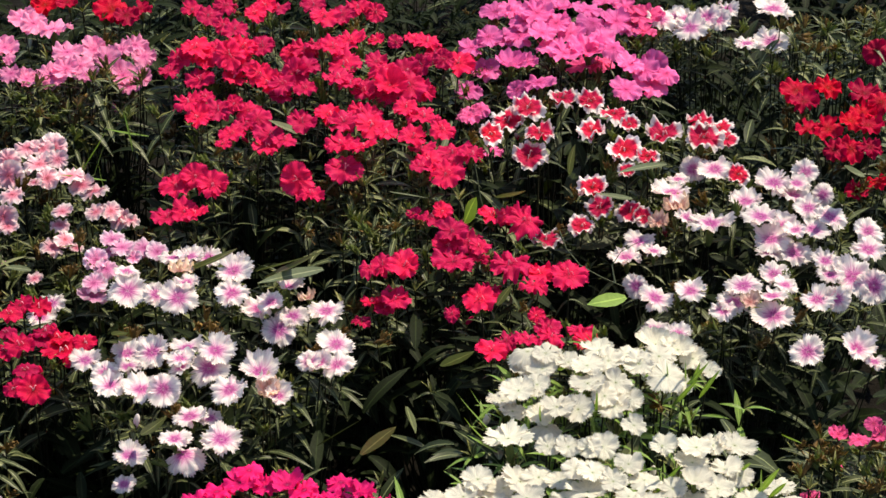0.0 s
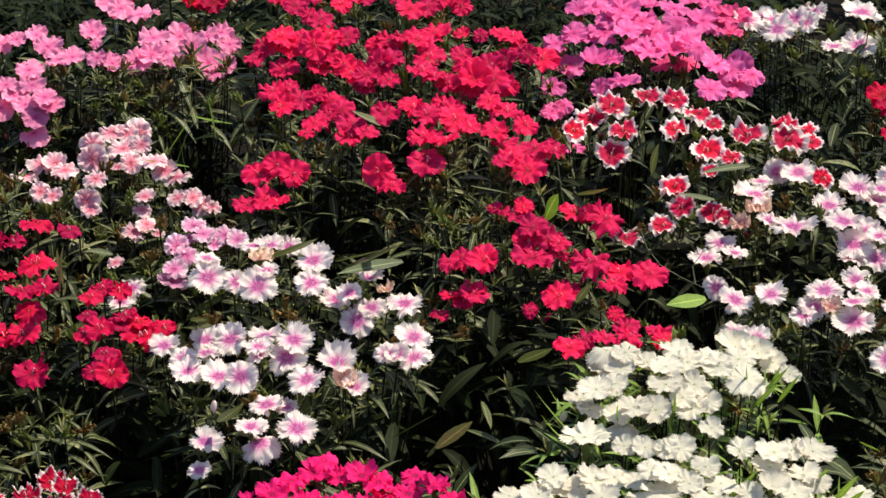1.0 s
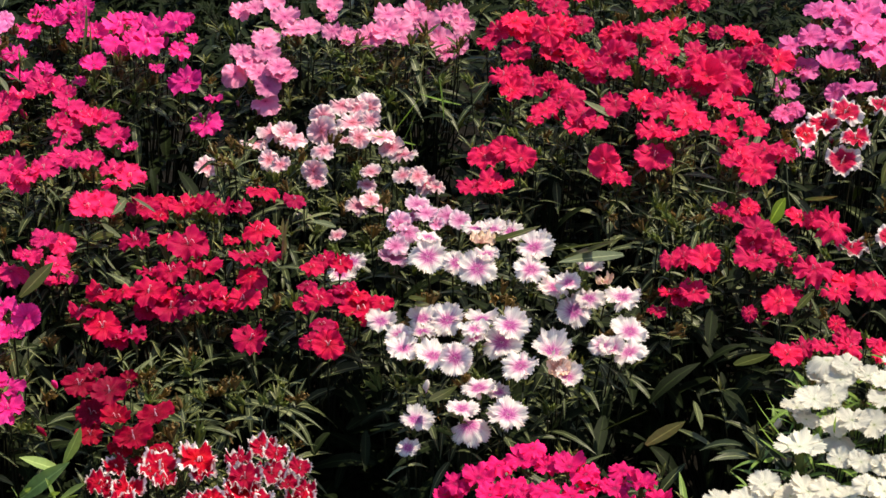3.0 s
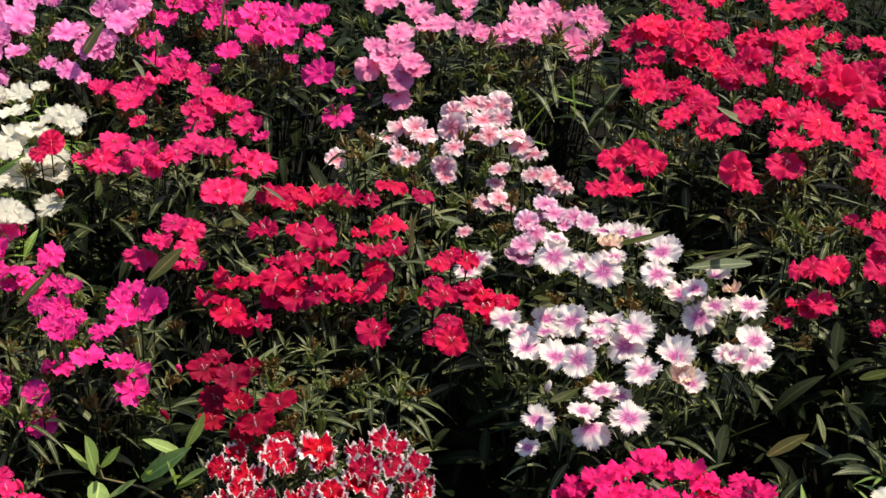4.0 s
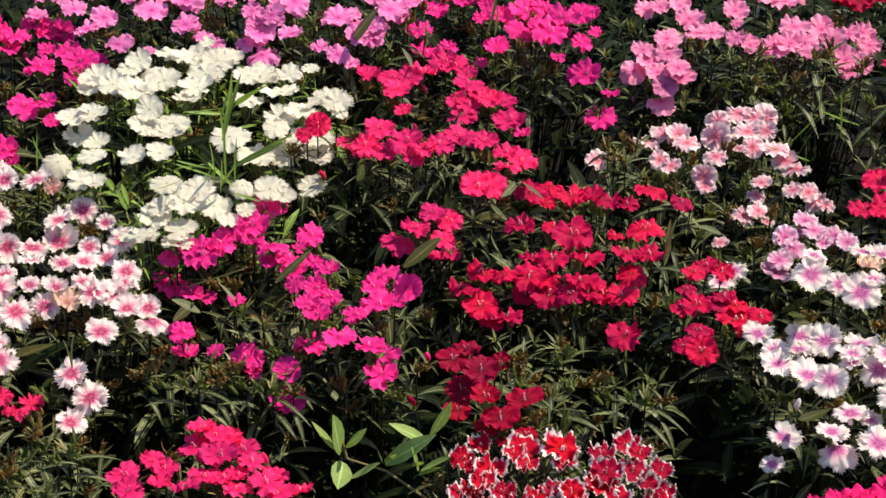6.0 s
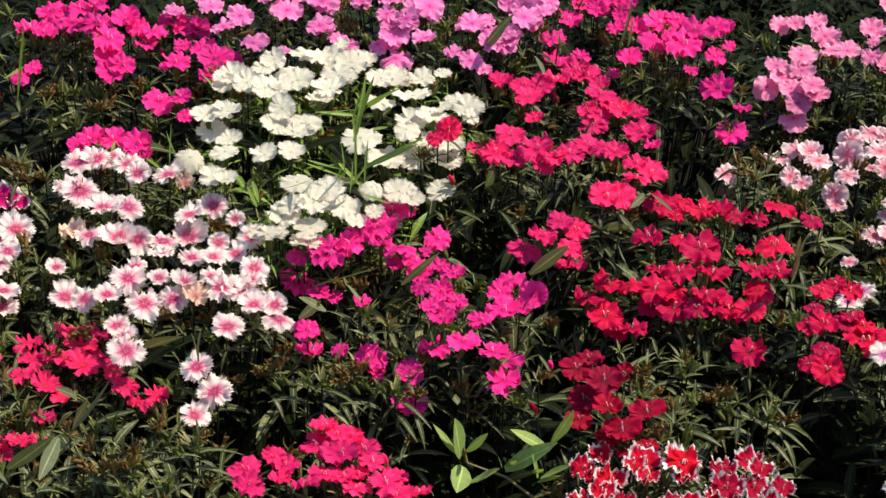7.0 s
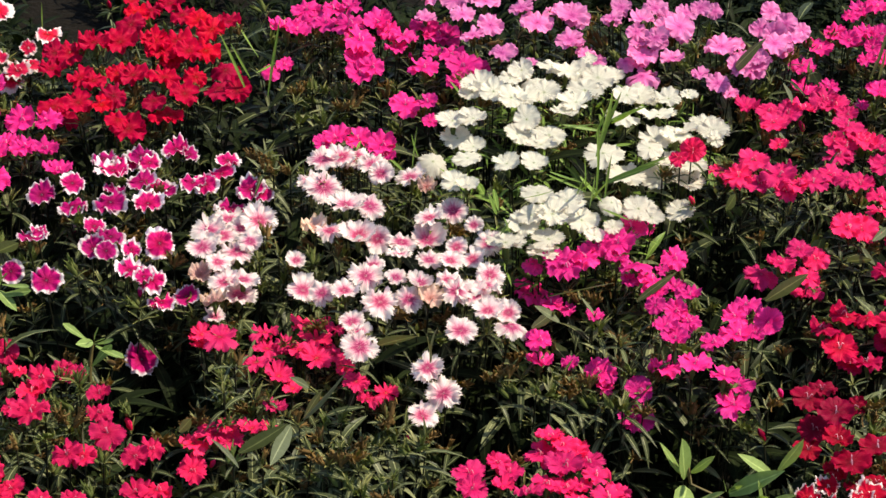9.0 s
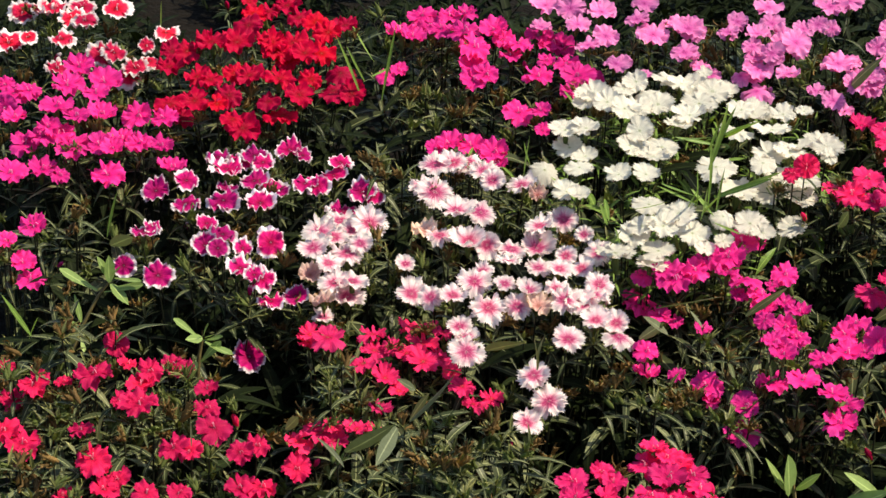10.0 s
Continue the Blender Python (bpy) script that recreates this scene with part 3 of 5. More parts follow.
dianthus('red', -0.232, 2.01, 0.35, -83, (-2, 6), [
    (-57, -99, 30, 5), (-28, -96, 25, 7), (-40, -94, 30, 16), (-51, -68, 34, 8), (-12, -68, 34, 26), (-31, -58, 30, 30), (77, -52, 35, 60),
    (-3, -17, 17, 9), (42, -16, 28, 0), (60, -1, 26, 3), (4, 3, 28, 3), (44, 6, 31, 2), (17, 25, 26, 10), (29, 40, 29, 20),
    (-37, 48, 31, 10), (78, 49, 31, 21), (-16, 62, 29, 14), (17, 63, 29, 21), (1, 77, 20, 32), (-51, 87, 32, -1), (-35, 99, 23, 1),
], seeds=26)
dianthus('red', -0.149, 2.193, 0.342, -87, (52, 12), [
    (57, -41, 30, 7), (-37, -37, 27, 5), (-9, -33, 27, 5), (44, -33, 27, -1), (27, -23, 36, -2), (-35, -21, 30, 21), (-52, -12, 33, 25),
    (-20, -7, 33, 42), (-10, 4, 30, 15), (34, 7, 39, 2), (-64, 13, 30, 15), (20, 48, 33, 7), (4, 61, 34, 5), (39, 69, 38, 5),
], seeds=26)
dianthus('red', -0.039, 2.215, 0.342, -87, (-58, -10), [
    (-28, -66, 32, 16), (-22, -54, 36, 18), (14, -54, 30, 21), (1, -50, 39, 23), (-29, -33, 33, 11), (-5, -26, 33, 17), (-38, -12, 28, 5),
    (14, -7, 28, 33), (39, 17, 25, 28), (57, 19, 40, 14), (30, 36, 24, 5), (-17, 44, 17, 42), (-40, 50, 21, 10), (20, 63, 31, 11),
    (4, 66, 22, 10),
], seeds=26)
dianthus('red', -0.275, 2.258, 0.346, -85, (56, 44), [
    (31, -44, 28, 11), (-9, -43, 33, 22), (40, -29, 33, 33), (-46, -27, 24, 5), (24, -17, 34, 43), (-7, -15, 34, 20), (-34, -14, 31, 16),
    (10, -8, 31, 16), (39, -6, 34, 26), (-18, -1, 34, 12), (12, 40, 22, 19), (-8, 70, 29, 16), (-31, 97, 29, 10),
], seeds=26)
dianthus('red', -0.178, 2.326, 0.346, -85, (-41, -24), [
    (-1, -78, 24, 39), (-35, -71, 31, 22), (15, -69, 34, 7), (-69, -42, 31, 3), (-49, -3, 25, 25), (35, 4, 34, 13), (-21, 16, 25, 13),
    (-38, 22, 29, 7), (55, 23, 36, 16), (-87, 31, 29, 4), (20, 35, 32, 4), (95, 63, 25, 34), (74, 64, 32, 1),
], seeds=26)
dianthus('deep_pink', 0.145, 2.269, 0.306, -95, (46, 11), [
    (-88, -80, 28, 3, 12), (70, -45, 35, 17), (-114, -41, 28, 19), (-101, -37, 24, 31), (101, -34, 38, 18), (-31, -22, 38, 8),
    (-56, -14, 24, 48, 12), (121, -11, 31, 25), (94, -10, 34, 11), (-114, -2, 31, 7), (78, -2, 34, 17), (106, 7, 34, 43), (-63, 25, 34, 4),
    (-44, 26, 27, 7), (2, 31, 41, 9), (29, 36, 41, 15), (61, 42, 34, 12), (-94, 65, 38, 7, 12), (49, 68, 32, 8),
])
dianthus('deep_pink', 0.136, 2.394, 0.307, -93, (-11, 1), [
    (-8, -58, 32, 3), (-101, -44, 32, 16), (-58, -41, 32, 3), (-14, -36, 32, 8), (-42, -35, 42, 7), (21, -34, 35, 12), (-80, -32, 32, 26),
    (4, -15, 35, 18), (-37, -8, 35, 8), (50, -7, 42, 18), (98, 7, 30, 7), (-19, 9, 40, 8), (80, 11, 41, 5), (-71, 25, 40, 10),
    (-50, 25, 33, 14), (45, 28, 36, 3), (17, 33, 36, 1), (-11, 42, 36, 1), (95, 65, 33, 4), (71, 69, 33, 7),
])
dianthus('rose', 0.222, 2.37, 0.303, -96, (14, 34), [
    (-52, -41, 35, 2), (-31, -40, 32, 13), (26, 1, 30, 6), (36, 38, 40, 6), (20, 44, 29, 9),
])
dianthus('lilac_white', 0.341, 2.408, 0.298, -99, (19, -12), [
    (32, -57, 30, -2), (63, -51, 40, 19), (-33, -19, 40, 19), (3, -2, 30, 30), (-11, 6, 33, 26), (-35, 12, 30, 10), (-66, 18, 36, 24),
    (-48, 20, 30, 22), (17, 31, 30, 16), (78, 40, 47, -3),
])
dianthus('scarlet', 0.46, 2.131, 0.314, -102, (3, 14), [
    (0, -86, 27, 3, 12), (23, -81, 27, 3, 12), (-4, -54, 32, 21), (-23, -53, 27, 16), (17, -53, 27, 13), (-26, -25, 34, 21),
    (-48, -22, 30, 1), (19, -22, 33, 18), (0, -16, 27, 13), (16, 0, 30, 7), (42, 26, 28, 28), (-46, 30, 33, -1), (26, 46, 37, 4),
    (-13, 63, 31, 15), (-49, 64, 39, 14), (67, 189, 32, 44),
])
dianthus('red_white', 0.122, 2.03, 0.34, -95, (56, 12), [
    (-13, -108, 34, -4), (25, -102, 28, 3), (45, -88, 31, 11), (37, -68, 31, 9), (-29, -20, 37, 21), (40, 10, 31, 7), (-16, 16, 35, 9),
    (-68, 38, 29, 20), (-50, 60, 39, 11), (44, 83, 33, 14), (-26, 84, 37, 8), (13, 101, 33, 7),
])
dianthus('red_white', 0.244, 2.025, 0.34, -95, (-66, 17), [
    (-32, -91, 22, 29), (-45, -87, 30, 22), (-47, -46, 19, 15), (75, -28, 26, 18), (-24, -26, 26, 12), (-48, -19, 36, 12), (-3, 15, 39, 7),
    (43, 27, 41, 10), (-39, 31, 22, 14), (70, 39, 27, 9), (-55, 55, 35, -1), (65, 63, 33, 6), (42, 64, 33, -3),
])
dianthus('lilac_white', 0.279, 1.944, 0.312, -100, (53, -15), [
    (61, -69, 36, 8), (-74, -44, 31, 1), (1, -42, 44, 0), (53, -38, 39, 12), (-22, -28, 25, 1), (-52, -26, 28, 21), (41, -9, 34, 8),
    (-32, -6, 36, 3), (-33, 28, 40, -7), (76, 31, 37, 10), (-24, 57, 25, 7), (17, 71, 37, 4), (-6, 78, 29, 61),
], seeds=20)
dianthus('lilac_white', 0.387, 1.915, 0.312, -100, (-55, 14), [
    (-51, -55, 29, -15), (-25, -55, 33, 11), (54, -41, 36, 8), (-21, -28, 23, 5), (-1, -25, 33, 7), (-33, -22, 30, 13), (58, -13, 30, 25),
    (20, -1, 36, 9), (-2, 11, 30, 13), (-14, 36, 37, -4), (19, 45, 26, 60), (-7, 62, 28, 5), (7, 92, 29, 23),
], seeds=20)
dianthus('lilac_white', 0.312, 1.761, 0.314, -100, (0, -8), [
    (38, -81, 33, 39), (103, -78, 20, 12, 6), (86, -73, 32, 12), (-84, -50, 25, 3), (9, -42, 39, 8), (-105, -40, 29, 5), (-39, -32, 26, 6),
    (-27, -22, 33, 0), (-12, -22, 26, 9), (55, -14, 34, 2), (11, -13, 31, -5), (76, -7, 24, 58), (-102, 5, 34, 15), (-67, 5, 30, 7),
    (-15, 6, 37, 4), (27, 8, 24, 6), (18, 28, 29, 17), (121, 34, 35, 58), (-118, 36, 24, 57), (77, 37, 27, 10), (101, 42, 45, 8),
    (76, 65, 27, 11), (-95, 104, 25, 1), (-123, 107, 33, 2),
], seeds=20)
dianthus('red', 0.003, 1.821, 0.326, -91, (13, 5), [
    (-61, -68, 23, 5), (-84, -67, 18, 11, 12), (-50, -61, 28, 5), (-75, -60, 20, 9), (46, -56, 23, 5), (94, -30, 28, 11), (7, -24, 40, 1),
    (-42, -24, 32, 10), (65, -22, 40, -1), (-76, -20, 24, 0), (-64, -19, 26, -1), (34, -7, 21, -4, 9), (0, 2, 29, 12), (34, 2, 21, 18),
    (23, 9, 29, 18), (6, 30, 32, 11), (-17, 61, 29, 0), (82, 65, 40, 18), (47, 67, 28, 2), (62, 68, 23, 6), (-34, 74, 15, 16),
    (-4, 75, 21, 19),
], seeds=28)
dianthus('red', 0.088, 1.693, 0.324, -93, (7, -8), [
    (-42, -42, 30, 8), (53, -42, 22, 7), (-28, -33, 22, 13), (-7, -32, 25, -10), (47, -30, 25, 14), (15, -28, 27, -5), (42, -18, 23, -2),
    (12, -17, 25, -2), (2, 5, 17, 20), (-79, 43, 16, 19, 12), (-52, 44, 33, 6), (1, 63, 26, -4), (37, 88, 34, 18),
], seeds=28)
dianthus('lilac_white', -0.244, 1.766, 0.326, -83, (30, -6), [
    (86, -66, 34, 22), (99, -49, 29, 16), (65, -46, 33, 6), (76, -36, 25, 6), (130, -35, 34, 6), (-14, -33, 37, 24), (38, -28, 33, 2),
    (-37, -24, 26, 27), (112, -24, 23, 5), (92, -12, 27, -3), (-8, -10, 26, 4), (-67, -9, 38, 17), (-156, -7, 29, 8), (36, 9, 37, 5),
    (-147, 11, 26, 10), (-16, 13, 32, -5), (41, 27, 20, 10), (-72, 28, 26, -3), (9, 36, 26, 14), (-9, 40, 26, -5), (-26, 41, 29, -9),
    (-227, 165, 28, 12),
])
dianthus('lilac_white', -0.174, 1.605, 0.331, -82, (-55, -11), [
    (-24, -82, 37, 13), (-36, -58, 22, -4, 9), (24, -33, 24, 7), (-20, -33, 34, 16), (14, -27, 31, 6), (-41, -6, 34, 17), (5, -4, 34, -4),
    (-69, 12, 24, -10), (-38, 26, 35, 13), (48, 29, 23, 25), (-65, 30, 30, -5), (58, 31, 22, 16), (74, 35, 32, -6), (72, 73, 34, 10),
])
dianthus('lilac_white', -0.274, 1.572, 0.331, -82, (45, 22), [
    (-8, -85, 20, 9), (43, -64, 37, 11), (-5, -64, 30, 2), (35, -51, 27, 0), (47, -32, 32, -6), (20, 0, 30, 51), (0, 0, 34, 10),
    (-30, 12, 31, -4), (33, 29, 21, -1), (-38, 34, 25, 11), (-17, 37, 27, -9), (3, 57, 32, 17), (-21, 60, 27, 7), (-61, 61, 28, 12),
])
dianthus('lilac_pink', -0.332, 1.833, 0.304, -79, (-13, -18), [
    (-17, -60, 32, 3), (-18, -43, 24, 9), (-8, -20, 25, 27), (-21, -3, 26, 28), (16, 3, 15, 28), (-12, 15, 27, -2), (38, 21, 21, 18),
    (2, 24, 25, 1), (25, 26, 32, -3), (-10, 40, 25, 7),
])
dianthus('blush', -0.493, 1.986, 0.31, -77, (40, -8), [
    (29, -62, 26, 60), (-8, -57, 22, 16), (-92, -51, 26, 17), (-23, -49, 22, 45), (-81, -43, 16, 17), (34, -32, 26, 0), (-48, -15, 29, -10),
    (-3, -14, 28, 13), (-17, 3, 27, 9), (-32, 5, 31, 9), (23, 7, 31, 61), (52, 34, 31, -2), (17, 42, 27, 61), (49, 74, 27, 19),
    (32, 75, 32, 3), (61, 78, 32, 61),
], seeds=26)
dianthus('blush', -0.397, 1.947, 0.31, -77, (-56, 31), [
    (-31, -72, 19, 22, 12), (-13, -50, 25, 1), (11, -46, 14, 15), (-1, -40, 22, 15), (-61, -34, 22, 5), (-8, -26, 22, 8), (-7, -10, 22, 20),
    (27, -2, 22, -2), (52, -2, 26, 14), (63, 0, 20, 10), (42, 4, 22, 20), (22, 28, 28, 2), (-43, 32, 16, 12), (8, 35, 28, 13),
    (-30, 43, 25, 44), (-7, 51, 29, 0), (-26, 85, 23, 21),
], seeds=26)
dianthus('crimson', -0.536, 1.77, 0.33, -72, (-20, -62), [
    (-62, -59, 30, -9), (52, -58, 33, -7), (-7, -58, 38, 5), (70, -46, 28, -6), (32, -39, 18, 4), (-35, -32, 24, -5, 12), (-49, -9, 16, 22),
    (53, -4, 36, -5), (-72, 6, 32, -4), (-32, 16, 29, 0), (-12, 19, 29, -5), (4, 25, 29, -5), (-58, 28, 29, 0), (24, 31, 24, -4),
    (65, 90, 24, 3), (34, 91, 33, -7),
], seeds=26)
dianthus('crimson', -0.561, 1.64, 0.33, -72, (5, 68), [
    (-23, -43, 23, -5), (-10, -36, 27, -8), (-39, -34, 33, 3), (-61, -22, 31, 0), (-2, -8, 24, 30, 9), (21, -7, 35, 6), (-46, -5, 37, -3),
    (-28, 1, 23, -1), (40, 2, 25, 18), (-3, 4, 33, -4), (10, 5, 33, 2), (45, 18, 33, 8), (58, 21, 22, 7), (12, 29, 33, -7),
    (-12, 39, 26, -4, 12), (42, 44, 33, -7),
], seeds=26)
dianthus('crimson', -0.412, 1.658, 0.321, -76, (1, -4), [
    (-40, -65, 34, 7), (16, -58, 19, 25), (33, -57, 29, 33), (23, -38, 23, 1), (2, -15, 23, 21), (-77, -13, 27, -3), (-58, -13, 30, 4),
    (-92, -10, 27, -3), (54, -8, 37, -4), (13, -5, 27, 0), (30, 7, 25, 3), (72, 9, 23, 14), (48, 12, 27, 0), (-4, 16, 19, 8),
    (32, 21, 25, -9), (-62, 28, 28, 5), (-7, 51, 23, 5), (20, 64, 25, 2), (1, 67, 24, 0),
], seeds=26)
dianthus('dark_crimson', -0.534, 1.444, 0.329, -70, (-1, 14), [
    (36, -48, 23, -14), (49, -35, 21, 3), (22, -29, 34, 6), (9, -29, 23, 5, 15), (2, -13, 25, 2), (-26, -5, 25, 9, 30), (35, -3, 31, -5),
    (-13, 19, 30, 8), (-33, 21, 30, 11, 27), (-43, 25, 31, 10), (-38, 45, 26, -4), (-5, 50, 20, 19, 9),
])
dianthus('red_frill', -0.489, 1.348, 0.316, -72, (51, 22), [
    (-5, -31, 24, -8), (24, -26, 24, -13), (-27, -25, 20, 2), (-16, -19, 24, -1), (11, -18, 24, -8), (40, -14, 24, -6), (-11, -10, 24, -8),
    (51, -3, 20, 2), (-23, 1, 19, 8), (-10, 5, 28, 0), (-39, 15, 23, 10), (18, 21, 22, -4), (2, 32, 20, 9), (-30, 36, 21, 3),
    (9, 38, 29, 1),
], seeds=4)
dianthus('red_frill', -0.397, 1.386, 0.316, -72, (-41, -16), [
    (-21, -46, 24, -8), (-27, -37, 22, 9), (10, -26, 24, -1), (-5, -23, 33, -2), (44, -16, 26, -11), (-44, -6, 22, 10), (-8, -2, 29, 15),
    (45, -2, 22, 9), (29, 1, 19, 12), (12, 11, 29, 5), (-53, 13, 33, 7), (-20, 21, 25, -11), (32, 29, 21, 9), (9, 41, 23, -4),
    (-3, 44, 25, 1),
], seeds=4)
dianthus('magenta_deep', -0.148, 1.448, 0.301, -84, (2, 5), [
    (-85, -30, 25, -8), (-19, -28, 24, -8), (-51, -25, 24, -1), (19, -18, 27, -5), (-4, -15, 27, 0), (-33, -15, 27, 0), (65, -13, 24, -8),
    (-83, -11, 25, 5), (-64, -5, 27, 0), (35, -5, 25, 0), (54, 0, 25, 0), (91, 3, 25, -12), (-49, 11, 30, -3), (27, 13, 25, -2),
    (-7, 14, 23, 4), (75, 14, 27, -10), (12, 18, 25, 0), (-29, 21, 30, -3), (59, 25, 25, 0), (-23, 41, 23, 14),
], seeds=4)
dianthus('white', 0.084, 1.418, 0.445, -95, (44, 12), [
    (-1, -42, 26, 1), (-6, -31, 23, 16), (25, -28, 28, 10), (-28, -24, 23, 5), (8, -24, 28, 5), (47, -16, 23, 24), (-36, -12, 27, -2),
    (-22, -2, 28, -1), (34, -1, 28, 5), (-7, 2, 23, 11), (-2, 22, 26, 4), (-18, 26, 23, -2), (20, 29, 23, -1), (2, 46, 24, 4),
    (-13, 52, 33, -8),
], seeds=10)
dianthus('white', 0.166, 1.442, 0.445, -95, (-38, -12), [
    (-28, -51, 28, 8), (-16, -46, 23, 24), (-25, -25, 26, 15), (29, -25, 20, 12), (18, -10, 33, -1), (-47, 0, 28, 0), (-4, 4, 26, 25),
    (-29, 6, 28, 0), (56, 9, 18, 20), (-12, 18, 30, 0), (14, 18, 28, 3), (-36, 21, 28, -5), (43, 21, 24, 4), (31, 31, 29, 1),
    (13, 35, 33, -8),
], seeds=10)
dianthus('white', 0.075, 1.302, 0.448, -96, (64, 9), [
    (18, -28, 26, -7), (35, -24, 30, -9), (-11, -23, 26, -5), (55, -15, 22, 6), (14, -14, 22, 5), (-41, -11, 26, -5), (-29, -11, 26, -3),
    (-59, -9, 26, -5), (-16, -8, 33, -7), (-2, -7, 26, 6), (40, -5, 26, 8), (-81, -3, 22, -7), (28, 0, 22, 6), (-48, 5, 26, -4),
    (39, 25, 19, 18), (49, 25, 25, 13), (23, 28, 20, 11), (7, 32, 19, 18), (-23, 51, 38, -6),
], seeds=10)
dianthus('white', 0.196, 1.302, 0.448, -96, (-57, 9), [
    (-39, -35, 26, -7), (-5, -31, 26, -7), (-55, -29, 22, 0), (39, -25, 26, -9), (-21, -22, 22, 0), (14, -18, 26, 1), (-42, -15, 26, -3),
    (-3, -12, 25, 0), (70, -12, 22, -7), (64, -4, 27, -7), (34, 0, 22, 1), (-53, 3, 22, 18), (22, 5, 27, -2), (-3, 7, 28, 3),
    (-25, 27, 22, 15), (2, 30, 27, 7), (16, 34, 22, 12), (34, 39, 31, -6), (-45, 54, 21, 6),
], seeds=10)
dianthus('rose', 0.368, 1.529, 0.3, -104, (5, 10), [
    (-45, -52, 18, -3), (6, 3, 20, -6), (27, 10, 17, 8), (-11, 12, 17, 18), (23, 27, 17, 13),
])
dianthus('scarlet', -0.435, 2.439, 0.302, -80, (-5, 0), [
    (38, -19, 32, 25), (19, -7, 43, 27), (52, 1, 29, 7), (-40, 11, 29, 8), (-70, 15, 37, 6),
])
dianthus('magenta', -0.735, 2.124, 0.33, -71, (6, 26), [
    (37, -111, 23, 12), (116, -62, 35, 11), (-33, -61, 18, 6), (-21, -41, 30, 7), (117, -37, 21, -3), (-113, -34, 34, 4, 18),
    (85, -31, 39, 18), (49, -27, 18, 6), (-87, -26, 24, 4, 18), (-128, -12, 31, 2), (-8, 0, 31, 7), (28, 5, 44, 8), (13, 5, 27, 17),
    (67, 6, 25, 3), (-59, 12, 22, 10), (-36, 19, 28, 21), (75, 33, 17, 20), (-128, 36, 34, 7), (31, 39, 40, 9), (-12, 40, 40, -1),
    (-94, 51, 29, 1), (0, 58, 27, 8), (48, 62, 31, 11), (58, 77, 18, 33),
])
dianthus('lilac_rose', -1.156, 1.949, 0.353, -59, (-27, 17), [
    (8, -54, 30, 2), (-33, -51, 28, 11), (15, -45, 17, 42), (-101, -45, 24, 6), (41, -43, 17, 5), (-23, -28, 30, 29), (-62, -27, 28, 1),
    (-126, 2, 34, 6), (-92, 3, 34, 13), (20, 8, 37, 19), (86, 8, 26, 1), (66, 8, 31, 3), (62, 9, 32, 6), (100, 9, 20, 16),
    (-54, 12, 32, 10), (-10, 20, 28, 6), (43, 48, 34, 12), (30, 48, 34, 13), (49, 50, 31, 17), (-26, 63, 31, 9),
])
dianthus('lilac_rose', -0.968, 2.018, 0.362, -64, (-14, 35), [
    (-23, -72, 36, 15), (-49, -65, 23, 11), (-35, -51, 34, 20), (34, -41, 21, -2), (-1, -40, 27, -3), (56, -38, 27, 10), (73, -37, 18, 15),
    (-32, -26, 28, 21), (-57, -25, 24, 19), (-98, -9, 24, 12), (67, -8, 26, 24), (80, -2, 33, 19), (-64, -1, 28, 9), (-16, 3, 33, 12),
    (39, 4, 37, -1), (80, 16, 24, 19), (84, 50, 37, 14), (-87, 70, 34, 6), (-30, 120, 39, 7), (-22, 152, 35, 7),
])
dianthus('magenta', -1.33, 1.859, 0.326, -55, (10, 4), [
    (-52, -95, 21, 17, 12), (-41, -83, 21, 9, 12), (41, -46, 33, 16), (-54, -37, 28, 9), (-78, -29, 41, -4), (23, -21, 39, 14),
    (-34, -8, 31, 11), (-51, -5, 34, 12), (63, -3, 28, -5), (-7, 0, 40, 5), (-78, 15, 34, 18), (41, 15, 28, 15), (58, 20, 33, 5),
    (19, 26, 34, 17), (-47, 28, 29, 15), (-35, 43, 31, 11), (82, 55, 34, 17), (61, 57, 34, 12), (93, 63, 31, 16),
])
dianthus('magenta', -1.194, 1.809, 0.326, -57, (1, 0), [
    (43, -63, 18, 24), (8, -59, 35, 17), (28, -44, 23, 17), (-70, -35, 32, 22), (-65, -17, 30, 7), (39, 5, 32, 3), (-11, 9, 36, -2),
    (23, 41, 38, 7), (38, 48, 27, 11), (-26, 52, 21, 9), (-3, 59, 30, 15),
])
dianthus('magenta', -1.193, 1.664, 0.301, -54, (-7, 4), [
    (-33, -19, 22, 16), (-25, -2, 31, 14), (36, -1, 26, 2), (-3, 8, 29, 13), (23, 13, 31, 14),
])
dianthus('white', -0.931, 1.609, 0.349, -60, (3, -5), [
    (1, -75, 39, 9), (38, -66, 33, -1), (4, -51, 34, 3), (36, -50, 33, -1), (6, -34, 28, 12), (23, -21, 34, 10), (70, -19, 20, 6),
    (-81, -15, 24, -4), (51, -10, 32, 11), (-97, -10, 29, 8), (79, 3, 19, 18), (-8, 4, 32, 7), (24, 7, 36, 7), (12, 7, 26, 11),
    (58, 39, 26, 17), (-115, 43, 30, -3), (-68, 44, 29, 8), (99, 50, 26, 3), (82, 53, 34, 15), (-163, 53, 34, 13, 12), (-44, 58, 29, 8),
], seeds=14)
dianthus('white', -1.041, 1.85, 0.35, -59, (-16, -61), [
    (36, -64, 31, -2), (0, -45, 37, 13), (37, -40, 37, -6), (-48, -38, 26, 13), (-17, -33, 35, 10), (-47, -14, 29, 15), (30, -5, 40, 10),
    (-26, 19, 36, -6), (-8, 21, 32, -1), (2, 28, 36, 10), (23, 38, 38, 14), (29, 57, 32, 16), (-9, 74, 18, 15),
], seeds=14)
